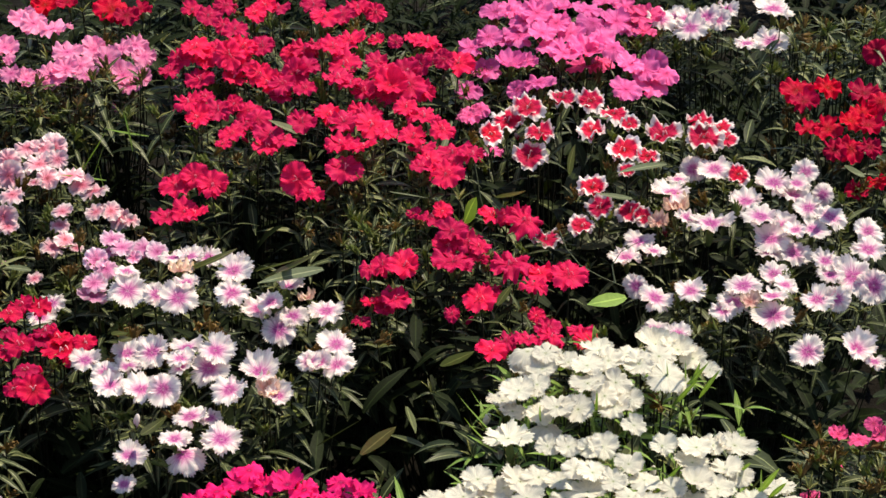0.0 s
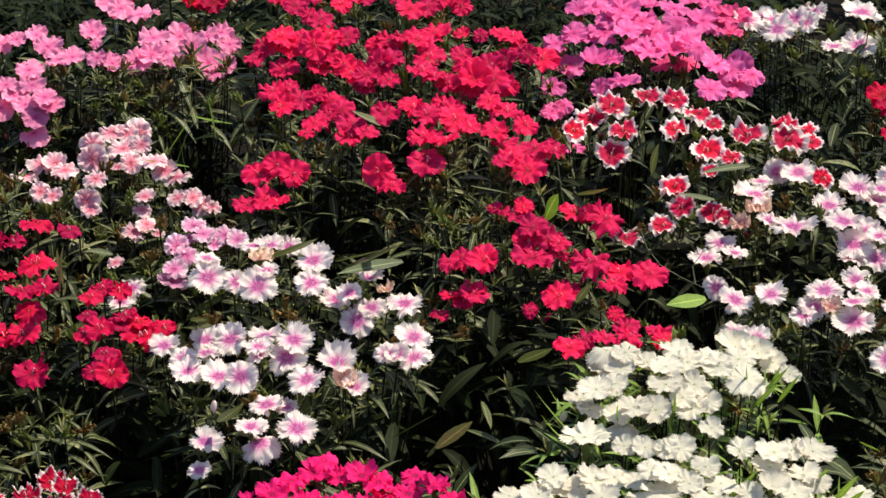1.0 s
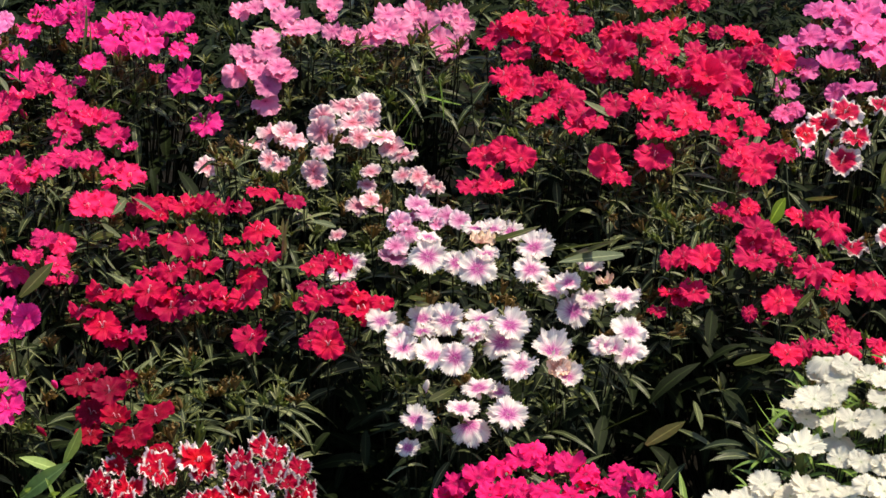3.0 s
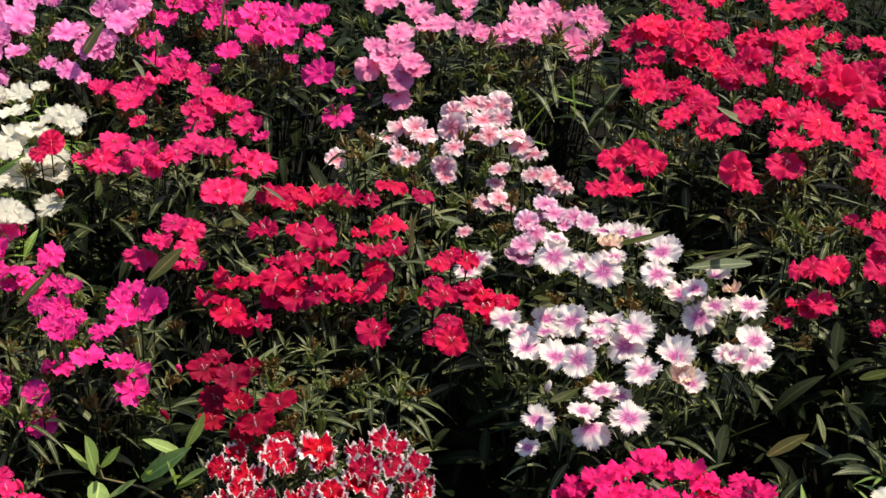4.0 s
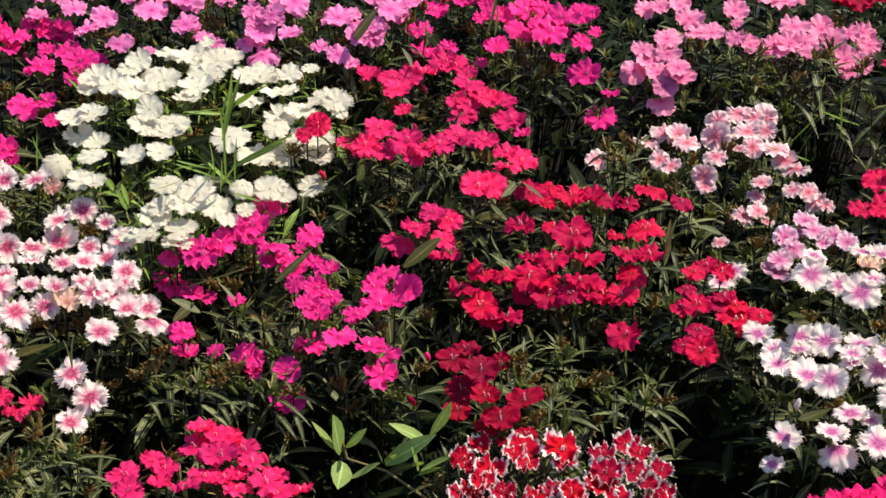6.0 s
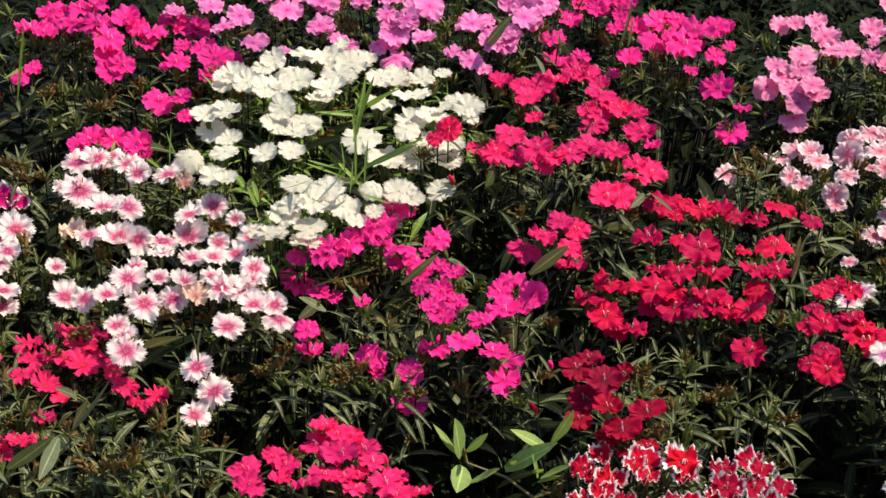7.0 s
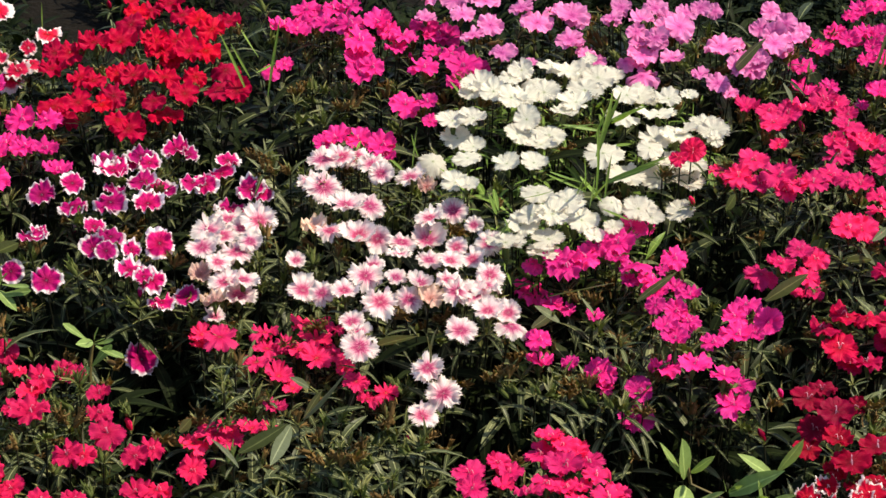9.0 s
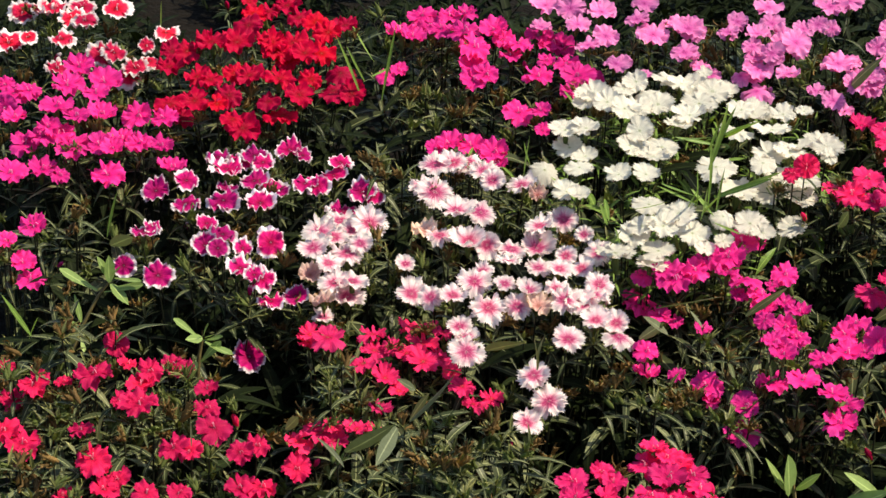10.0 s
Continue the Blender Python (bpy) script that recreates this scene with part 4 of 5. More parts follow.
dianthus('white', -1.064, 1.744, 0.35, -59, (7, 45), [
    (-1, -48, 28, 7), (-22, -47, 34, 4), (-38, -31, 34, 1), (-19, -20, 31, 9), (33, -13, 30, 9), (60, -10, 36, -4), (62, 5, 36, 10),
    (32, 8, 31, 30), (-46, 22, 26, 13), (0, 28, 31, 24), (-24, 31, 31, 21), (10, 39, 31, 15), (-49, 42, 38, 3),
], seeds=14)
dianthus('white', -0.918, 1.82, 0.349, -63, (15, -16), [
    (20, -92, 42, -7), (-14, -80, 42, -2), (26, -51, 28, 13), (24, -34, 36, -2), (41, -19, 36, 10), (-28, -12, 37, -3), (40, -4, 34, -1),
    (3, 14, 41, -7), (-48, 38, 29, 14), (-35, 40, 41, 9), (-6, 56, 29, 1), (-31, 61, 31, 10), (6, 85, 20, 12),
], seeds=14)
dianthus('white', -0.857, 1.796, 0.337, -65, (-8, 32), [
    (21, -59, 31, 22), (-15, -40, 36, 9), (12, -30, 36, 1), (-17, -21, 34, -10), (9, -11, 34, -4), (9, 41, 20, 25), (-1, 58, 34, 9),
    (-15, 66, 40, 0),
])
dianthus('red', -0.843, 1.752, 0.36, -64, (0, 0), [
    (-2, -10, 19, 30), (3, 11, 24, 61),
])
dianthus('rose_white', -0.938, 1.462, 0.334, -56, (-11, -48), [
    (51, -34, 27, 15), (-79, -32, 22, 1), (14, -30, 32, 6), (49, -28, 25, 14), (30, -24, 30, 0), (67, -22, 25, 14), (-3, -17, 25, 1),
    (-68, -3, 23, -11), (28, -2, 32, -4), (-37, 3, 25, 2), (-21, 15, 27, 6), (21, 20, 28, 16), (-6, 33, 25, 16), (-31, 43, 23, 15),
    (-13, 76, 28, 17),
], seeds=30)
dianthus('rose_white', -0.951, 1.375, 0.334, -56, (2, 39), [
    (66, -63, 29, 8), (-13, -48, 34, 16), (74, -39, 32, 12), (-21, -36, 22, 3), (51, -31, 29, 15), (-34, -30, 26, 9), (-86, -4, 25, 22),
    (-24, 3, 34, 8), (-67, 6, 27, 5), (57, 16, 31, 13), (-2, 19, 27, 26), (14, 32, 32, 17), (-62, 35, 33, 8), (-34, 45, 23, 5),
    (-8, 48, 25, 9), (91, 53, 30, -3),
], seeds=30)
dianthus('rose_white', -1.09, 1.546, 0.329, -55, (2, -3), [
    (-27, -74, 34, -10), (-10, -70, 28, -1), (18, -61, 36, 8), (36, -53, 28, 58), (58, -41, 32, 6), (-16, -33, 34, -2), (77, -23, 36, 14),
    (7, -22, 34, 15), (-56, -14, 40, 12), (-77, -8, 27, 12), (63, 1, 26, 3), (100, 27, 18, 28), (75, 29, 31, 25), (-93, 37, 36, 3),
    (-20, 38, 24, 43), (31, 47, 27, 18), (-77, 50, 30, 14), (-39, 50, 30, 3), (8, 52, 29, 8), (-66, 60, 30, 19),
], seeds=30)
dianthus('rose_white', -1.157, 1.394, 0.31, -50, (-13, 7), [
    (25, -68, 23, -7), (15, -56, 31, -6), (-12, -41, 31, 17), (32, -38, 33, 8), (12, -35, 28, 10), (25, -22, 33, 2), (-8, -18, 24, 15),
    (-36, -7, 32, 6), (-2, 6, 36, 6), (75, 8, 33, 12), (-50, 22, 33, 9), (-32, 22, 32, 6), (-4, 29, 24, 15), (49, 34, 20, 6),
    (-26, 44, 24, 6), (-48, 53, 29, 0), (-22, 69, 34, 14),
])
dianthus('magenta_white', -1.26, 1.322, 0.311, -47, (5, 1), [
    (-37, -50, 32, 18, 12), (-84, -49, 23, 58, 12), (60, -28, 34, 21, 72), (73, -8, 28, -7, 12), (-94, -7, 29, 0), (33, -7, 28, -1),
    (49, -5, 20, 9), (58, -3, 28, 11), (-19, 0, 26, 24), (-5, 4, 23, 41), (-93, 5, 20, 10), (86, 15, 26, 15, 12), (14, 20, 20, 18),
    (-19, 28, 29, 12), (-47, 36, 24, 10), (26, 49, 31, 36),
])
dianthus('magenta_white', -1.318, 1.473, 0.311, -48, (-7, -2), [
    (-45, -83, 33, 7), (-90, -80, 31, 16), (-13, -61, 36, 8), (-70, -54, 28, 4), (-21, -45, 25, 2), (20, -41, 30, 18), (-5, -20, 32, 9),
    (-45, -18, 35, -11), (24, -16, 27, 4), (12, -13, 27, 12), (-71, -2, 28, 13), (-44, 4, 28, 19), (37, 13, 30, 19), (88, 14, 34, -4),
    (-22, 15, 25, 8), (48, 20, 26, 34), (-39, 21, 30, 14), (47, 50, 30, 3), (83, 51, 31, 16), (94, 56, 24, 20), (-20, 57, 31, 7),
    (-2, 58, 22, 9), (33, 78, 27, 4),
])
dianthus('scarlet', -1.507, 1.714, 0.33, -49, (6, -5), [
    (-84, -87, 31, 22), (-63, -84, 31, 22), (-46, -60, 37, 12), (-19, -46, 40, 13), (30, -33, 33, 17), (48, -33, 29, 18), (15, -25, 33, 17),
    (56, -14, 33, 12), (34, -7, 40, 17), (-35, -6, 34, 23), (101, -5, 33, 16), (69, 1, 33, 17), (-51, 23, 29, 12), (-42, 40, 29, 15),
    (47, 41, 34, 17), (-80, 49, 22, 15), (-4, 51, 31, 11), (20, 54, 31, 8), (-36, 69, 34, 6), (45, 78, 29, 6),
])
dianthus('scarlet', -1.443, 1.583, 0.331, -48, (9, -3), [
    (-45, -59, 29, 14, 24), (43, -56, 37, 20), (-27, -55, 32, 28), (27, -54, 25, 22), (-71, -48, 32, 15, 18), (-1, -47, 25, 12),
    (0, -28, 32, 21), (-62, -10, 30, 7), (-43, -10, 26, 10), (51, 2, 37, -2, 18), (29, 6, 27, 13, 12), (-30, 17, 30, 7), (-12, 21, 32, 11),
    (-133, 22, 33, 11, 12), (57, 25, 32, 21), (18, 39, 32, 11), (39, 70, 27, 14), (70, 71, 35, 12), (84, 86, 30, 28),
])
dianthus('red_white', -1.7, 1.599, 0.317, -43, (-6, 10), [
    (-62, -68, 38, 12), (15, -68, 28, 11), (-45, -52, 22, 18), (-9, -32, 31, -2), (43, -22, 34, 12), (80, -18, 33, 9), (52, -10, 31, 16),
    (81, -6, 31, 10), (-105, -1, 32, 17), (-32, 11, 34, 10), (-85, 13, 28, 12), (-14, 13, 32, 1), (86, 14, 22, 17), (-73, 20, 35, 6),
    (68, 29, 22, 27), (-47, 42, 35, 1), (-10, 62, 36, 9), (66, 66, 31, 3),
])
dianthus('magenta', -1.425, 1.216, 0.311, -41, (12, -8), [
    (21, -13, 29, 6, 30), (7, -9, 24, 15, 18), (-16, -8, 21, 7), (-14, 29, 29, 18),
])
dianthus('magenta', -1.605, 1.436, 0.322, -43, (58, 2), [
    (39, -74, 31, 15), (47, -55, 31, 5), (-6, -46, 27, -1), (43, -43, 26, 4), (-36, -30, 26, 62), (53, -10, 31, -2), (20, -7, 35, 6),
    (-52, -1, 30, 21), (-40, 11, 27, 5), (-81, 15, 21, 32), (-7, 39, 37, 9), (32, 44, 29, 6), (18, 73, 36, 15), (-35, 87, 33, 11),
])
dianthus('magenta', -1.501, 1.415, 0.322, -43, (-46, 23), [
    (-55, -87, 35, 13), (-29, -66, 31, 9), (-10, -59, 22, 16), (-21, -26, 37, 10), (27, -26, 37, 14), (-45, -21, 34, 6), (-1, -6, 28, 19),
    (12, 0, 25, 18), (10, 18, 29, 0), (27, 25, 28, 0), (67, 33, 30, 10), (-34, 34, 31, 3), (42, 43, 31, 14), (-4, 59, 34, 7),
    (16, 78, 31, 10),
])
dianthus('magenta', -0.768, 1.466, 0.331, -65, (57, 37), [
    (-62, -33, 25, -6, 18), (8, -33, 17, 8, 30), (41, -30, 32, 17, 54), (-69, -24, 25, 7), (-36, -22, 17, 9, 24), (35, -17, 26, 23, 36),
    (-9, -12, 31, 24, 36), (46, 12, 30, 7, 30), (50, 19, 26, -3), (34, 30, 22, -2), (-53, 58, 18, -2, 24), (10, 58, 19, 26),
], seeds=48, lush=0.55)
dianthus('magenta', -0.683, 1.516, 0.331, -65, (-28, -13), [
    (44, -64, 31, -3), (-5, -50, 29, 1), (24, -46, 29, -4), (41, -46, 26, -5), (-3, -18, 22, 3), (-36, -2, 24, 8), (-54, 8, 22, 21),
    (9, 8, 31, 2), (22, 22, 16, 14), (-6, 36, 25, 15), (-57, 43, 25, 9), (23, 51, 27, 35), (-5, 63, 27, -2),
], seeds=48, lush=0.55)
dianthus('magenta', -0.837, 1.582, 0.322, -62, (0, 8), [
    (-34, -55, 23, -2, 24), (-16, -55, 18, -1, 24), (-65, -42, 34, 1, 30), (-66, -39, 20, -1), (-35, -30, 38, -2), (-50, -25, 26, 2),
    (30, -16, 18, 11), (57, -15, 25, 9), (-24, -8, 28, 11), (48, -2, 28, -6), (5, 5, 26, -8), (70, 5, 20, 9), (24, 8, 30, -6),
    (-23, 17, 26, 16), (49, 18, 14, -1), (-9, 32, 36, 0), (49, 45, 28, 17), (-12, 68, 32, 0), (-3, 80, 23, 41),
], seeds=48)
dianthus('hot_pink', -0.704, 1.762, 0.345, -68, (-9, 7), [
    (-7, -96, 32, 10), (34, -93, 18, -7), (47, -87, 19, 21), (5, -80, 28, 11), (35, -79, 24, 5), (16, -60, 28, 7), (34, -60, 26, 23),
    (44, -11, 32, 28), (59, -5, 32, 25), (-30, 6, 25, 17), (-63, 11, 29, 13), (-88, 16, 30, 8), (-24, 23, 23, 1), (-111, 25, 27, -3),
    (-50, 32, 35, 14), (-14, 37, 29, -3), (61, 37, 29, -10), (-91, 57, 30, 14), (68, 62, 33, 12), (49, 64, 25, 5), (-7, 68, 30, 4),
    (25, 70, 27, 4), (8, 74, 27, 7),
])
dianthus('hot_pink', -0.768, 1.951, 0.331, -68, (-7, 8), [
    (-29, -53, 20, 15), (34, -37, 31, -3), (-50, -25, 31, 3), (20, -21, 21, 21), (34, -20, 29, 5), (79, -18, 37, 14), (50, -1, 25, 12),
    (-94, 0, 29, 1), (-67, 0, 29, 14), (-44, 1, 27, 19), (39, 2, 31, 3), (66, 5, 31, 10), (22, 12, 31, 5), (-37, 19, 36, 6),
    (11, 37, 23, 22), (-10, 49, 32, 3), (-23, 53, 32, 3),
])
dianthus('coral', -1.01, 1.331, 0.289, -51, (-16, -56), [
    (-44, -26, 30, 3), (71, -25, 21, -2), (49, -14, 26, 8), (-35, -10, 22, 9), (-18, -10, 21, 16), (1, -10, 32, 4), (32, -6, 19, 10),
    (77, -5, 24, 12), (-64, -3, 27, -1), (10, 5, 26, 17), (-17, 13, 35, -2), (-41, 38, 37, -15), (-17, 50, 23, -8),
], seeds=44)
dianthus('coral', -1.04, 1.236, 0.289, -51, (14, 39), [
    (10, -76, 24, 10), (-2, -62, 26, 6), (11, -45, 33, -1), (25, -43, 26, -4), (15, -34, 18, 4), (35, -23, 24, -3), (47, -13, 17, 7),
    (41, 5, 22, -15), (42, 32, 20, 10), (22, 38, 26, 13), (-10, 45, 27, -2), (-80, 51, 22, 9), (-86, 62, 22, 6), (-67, 65, 34, -7),
], seeds=44)
dianthus('cherry', -1.224, 1.099, 0.298, -43, (76, -18), [
    (7, -97, 29, 1), (-25, -86, 29, 6), (26, -42, 22, -10, 18), (-66, -39, 22, 12, 12), (-50, -25, 30, 7), (-22, -14, 17, -3),
    (44, -10, 18, 14), (61, -3, 33, 4), (-119, 5, 18, 19, 12), (-10, 12, 32, 0), (43, 20, 26, 3), (7, 41, 18, 2), (31, 45, 24, 13),
    (-28, 63, 24, 50), (39, 67, 22, 3), (54, 67, 22, 3),
], seeds=40)
dianthus('cherry', -1.093, 1.075, 0.298, -43, (-55, 6), [
    (-53, -94, 25, -12), (-28, -70, 25, 5), (-56, -55, 30, 2), (-49, -54, 21, 0, 9), (-32, -49, 21, 17, 12), (1, -49, 23, 10),
    (14, -23, 21, 17, 12), (-7, -3, 27, 13), (4, 5, 23, 18), (58, 13, 30, 1), (66, 28, 28, 4), (33, 38, 23, 22), (3, 41, 30, 26),
    (39, 56, 23, 11), (74, 68, 25, 6), (-32, 69, 24, 12, 9), (-42, 82, 22, 5),
], seeds=40)
dianthus('hot_pink', -0.732, 1.292, 0.288, -60, (1, -14), [
    (-56, -50, 25, -8), (-32, -39, 21, -9), (-11, -34, 23, -7), (-70, -33, 28, -1), (-36, -20, 23, -4), (32, -18, 25, -8),
    (-1, -16, 28, -5), (14, -12, 28, -1), (-54, -11, 21, 17), (64, -4, 25, -8), (24, -2, 20, 1), (49, 3, 30, 0), (78, 7, 25, -13),
    (53, 13, 23, 4), (-3, 17, 32, 2), (-26, 19, 32, -5), (26, 22, 25, -7), (14, 33, 30, -7), (-5, 37, 28, 0), (-19, 45, 25, 1),
    (-35, 49, 25, -9),
], seeds=12, lush=0.55)


dianthus('lilac_rose', -1.017, 2.043, 0.356, -64, (0, 0), [
    (-15, 11, 28, 20), (8, -4, 26, 39), (19, 25, 25, 13), (26, 48, 25, 28), (42, 56, 20, 35), (-46, -36, 21, 9), (0, -59, 23, 5), (20, -48, 23, 35), (15, -25, 25, 21), (35, -20, 25, 40), (12, -79, 25, 19), (-51, -7, 25, 17),
])
dianthus('lilac_rose', -0.903, 2.087, 0.35, -67, (0, 0), [
    (-9, 3, 24, 35), (11, -4, 26, 39), (11, 29, 26, 40), (31, -21, 25, 35), (33, 29, 21, 30), (-6, -57, 22, 14), (17, -59, 24, 19), (18, -43, 20, 14), (-18, 52, 24, 38), (-37, -53, 21, 29), (-20, -42, 22, 5), (34, 2, 23, 9),
])
dianthus('magenta', -0.834, 2.216, 0.335, -69, (0, 0), [
    (-10, 21, 29, 15), (1, 43, 27, 7), (-15, -2, 21, 24), (15, -28, 27, 6), (32, -19, 25, 22), (-15, -43, 27, 35), (3, -49, 23, 29), (33, -45, 21, 32),
])

# ---- plants that have finished flowering: tufts of narrow leaves and brown cups ----
def spent_plant(top, seed):
    r = random.Random(seed)
    plant = tagged(new("dianthus_plant"), "dianthus plant gone over with brown seed cups and narrow leaves", "flower plant", "spent plants of the bed")
    green, stems, tufts, tips = Bunch(), Bunch(), Bunch(), []
    for _ in range(11):
        d, t = 0.042 * math.sqrt(r.random()), r.uniform(0, 6.3)
        tips.append((d * math.cos(t), d * math.sin(t), top - 6.0 * d * d - 0.06 * r.random() ** 2, False))
    shoots(green, stems, tufts, tips, r)
    for tx, ty, tz, _ in tips[:9]:
        size_l = r.uniform(0.034, 0.055)
        green.leaf(np.array((tx, ty, tz - r.uniform(0.004, 0.035))), r.uniform(0, 6.3), r.uniform(-0.3, 0.7), size_l, size_l * r.uniform(0.15, 0.22), r.uniform(0.2, 1.0), r)
    tagged(part("foliage", green.mesh("foliage", LEAF_DULL), plant, None, "narrow dull green leaves in pairs"), kind="stuff")
    tagged(part("stem", stems.mesh("stem", STEM), plant, None, "thin dark green stems"), kind="stuff")
    tagged(part("bract_tuft", tufts.mesh("bract_tuft", LEAF_TIP), plant, None, "olive-green tufts of short pointed bracts"), kind="stuff")
    for dx, dy, z, _ in tips[:8]:
        s = r.uniform(0.013, 0.020)
        way = Vector((r.gauss(0, 0.6), r.gauss(0, 0.6), 1))
        part("seed_cup", SEED[r.randrange(8)], plant, Matrix.Translation((dx, dy, z)) @ frame_from(way, 0) @ Matrix.Diagonal((s, s, s, 1)))
    return plant


SPENT, spent_r = [], random.Random(5)


def spent(x, y):
    """Sets one of five spent plants at x, y."""
    i = spent_r.randrange(5)
    spot = pose(x, y, 0, 0, 0, spent_r.uniform(0, 360))
    if len(SPENT) < 5:
        SPENT.append(spent_plant(0.285 + 0.008 * len(SPENT), 700 + len(SPENT)))
        SPENT[-1].matrix_basis = spot
    else:
        copy_thing(SPENT[i], spot)


spent(-0.119, 1.982)
spent(-0.084, 1.946)
spent(-0.106, 1.894)
spent(-0.062, 1.900)
spent(-0.082, 1.994)
spent(0.462, 2.392)
spent(0.497, 2.345)
spent(0.539, 2.408)
spent(0.425, 2.329)
spent(0.343, 1.493)
spent(0.381, 1.509)
spent(-0.477, 2.190)
spent(-0.428, 2.190)
spent(-0.385, 2.218)
spent(-0.810, 1.401)
spent(-0.763, 1.465)
spent(-0.740, 1.421)
spent(-0.811, 1.527)
spent(-0.778, 1.539)
spent(-0.728, 1.588)
spent(-0.516, 1.558)
spent(-0.422, 1.539)
spent(-0.721, 2.090)
spent(-0.750, 2.133)
spent(-0.768, 2.065)
spent(-0.789, 1.971)
spent(-0.760, 1.816)
spent(-0.545, 1.919)
spent(-0.487, 1.903)
spent(-0.655, 1.711)
spent(-1.368, 1.860)
spent(-1.303, 1.743)
spent(-1.294, 1.772)
spent(-1.223, 1.851)
spent(-1.075, 1.477)
spent(-1.119, 1.471)
spent(-1.136, 1.432)
spent(-1.226, 1.564)
spent(-1.105, 1.611)
spent(-0.920, 1.240)
spent(-0.870, 1.253)
spent(-0.867, 1.188)
spent(-1.028, 1.234)
spent(-0.949, 1.229)
spent(-0.939, 1.157)
spent(-1.309, 1.089)
spent(-1.265, 1.088)
spent(-1.218, 1.069)
spent(-1.194, 0.972)
spent(-1.267, 1.139)
spent(-1.165, 1.143)
spent(-1.435, 1.279)
spent(-1.156, 1.053)
spent(-1.167, 0.993)


# ---- plants in leaf between and behind the flowering ones ----
def leafy_plant(top, seed, count=46):
    r = random.Random(seed)
    plant = tagged(new("dianthus_plant"), "dianthus plant in shade-dark leaf with spent brown calyces", "flower plant", "leafy plants of the bed")
    green, stems, tufts, tips = Bunch(), Bunch(), Bunch(), []
    for _ in range(count):
        d, t = 0.14 * math.sqrt(r.random()), r.uniform(0, 6.3)
        tips.append((d * math.cos(t), d * math.sin(t), max(0.02, top - 1.8 * d * d - r.uniform(0.0, 0.05)), False))
    shoots(green, stems, tufts, tips, r)
    for _ in range(150):
        d, t = 0.12 * math.sqrt(r.random()), r.uniform(0, 6.3)
        size_l = r.uniform(0.035, 0.065)
        green.leaf(np.array((d * math.cos(t), d * math.sin(t), r.uniform(0.01, max(0.02, top - 1.8 * d * d - 0.01)))), r.uniform(0, 6.3), r.uniform(-0.2, 0.9), size_l, size_l * r.uniform(0.18, 0.3), r.uniform(0.1, 0.8), r)
    # leaves and tufts carry the shade of the gaps in their colour
    tagged(part("foliage", green.mesh("foliage", LEAF_SHADE), plant, None, "narrow leaves in pairs, coloured dark for shade"), kind="stuff")
    tagged(part("stem", stems.mesh("stem", STEM), plant, None, "thin dark green stems"), kind="stuff")
    tagged(part("bract_tuft", tufts.mesh("bract_tuft", LEAF_SHADE), plant, None, "tufts of short pointed bracts, coloured dark for shade"), kind="stuff")
    for i in range(7):
        d, t = 0.15 * math.sqrt(r.random()), r.uniform(0, 6.3)
        dx, dy = d * math.cos(t), d * math.sin(t)
        z = top - 1.8 * d * d - r.uniform(0.0, 0.03)
        if i < 1:
            s = r.uniform(0.011, 0.016)
            way = Vector((r.gauss(0, 0.35), r.gauss(0, 0.35), 1))
            part("seed_cup", SEED[r.randrange(8)], plant, Matrix.Translation((dx, dy, z)) @ frame_from(way, 0) @ Matrix.Diagonal((s, s, s, 1)))
        else:
            s = r.uniform(0.05, 0.085)
            part("leaf", BIG_LEAVES[r.randrange(8)], plant, Matrix.Translation((dx, dy, z - 0.03)) @ Matrix.Rotation(r.uniform(0, 6.3), 4, "Z") @ Matrix.Rotation(-r.uniform(0.0, 0.9), 4, "Y") @ Matrix.Diagonal((s, s, s, 1)))
    return plant


r = random.Random(77)
first = [None] * 8
taken = list(CENTRES)
for ring in range(14):
    radius = 1.12 + 0.15 * ring
    for k in range(int(radius * 1.45 / 0.15)):
        t = radians(61) + k * 0.15 / radius + r.uniform(-0.02, 0.02)
        px, py = radius * math.cos(t), radius * math.sin(t)
        if min(math.hypot(px - a, py - b) for a, b in taken) < 0.125:
            continue
        taken.append((px, py))
        if r.random() < (0.8 if radius < 2.0 else 0.55 if radius < 2.9 else 0.4):   # bare soil here and there
            continue
        i = r.randrange(5) if radius < 2.2 else r.randrange(5, 8)   # the farther rows have grown taller
        spot = pose(px, py, 0, 0, 0, r.uniform(0, 360))
        if first[i] is None:
            first[i] = leafy_plant(0.05 + 0.008 * i, 300 + i, 46 if i < 5 else 60)
            first[i].matrix_basis = spot
        else:
            copy_thing(first[i], spot @ Matrix.Diagonal((1, 1, r.uniform(0.9, 1.15), 1)))


# ---- single long leaves and grass blades that stand out from the clumps ----
def leaf_between(name, base, tip, width, material, parent, r, outline=LEAF_W):
    """A leaf from base to tip, given in the world, its face turned to the light and the path."""
    b, t = Vector(base), Vector(tip)
    x = (t - b).normalized()
    n = Vector((0.63 - 0.35 * b.x, 0.26 - 0.35 * b.y, 1.1)).normalized()
    n = (n - x * n.dot(x)).normalized()
    y = n.cross(x)
    v, f, uv = leaf_shape((t - b).length, width, r.uniform(-0.12, 0.06), r.uniform(0.06, 0.18), r.uniform(-0.4, 0.4), outline)
    m = np.array(((x.x, y.x, n.x), (x.y, y.y, n.y), (x.z, y.z, n.z)))
    o = b - parent.location
    return part(name, mesh_from(name, v @ m.T + np.array(o), f, uv, material), parent)


stray_r = random.Random(21)


def stray_leaf(base, tip, width, material):
    plant = min(PLANTS, key=lambda p: (p.location.x - base[0]) ** 2 + (p.location.y - base[1]) ** 2)
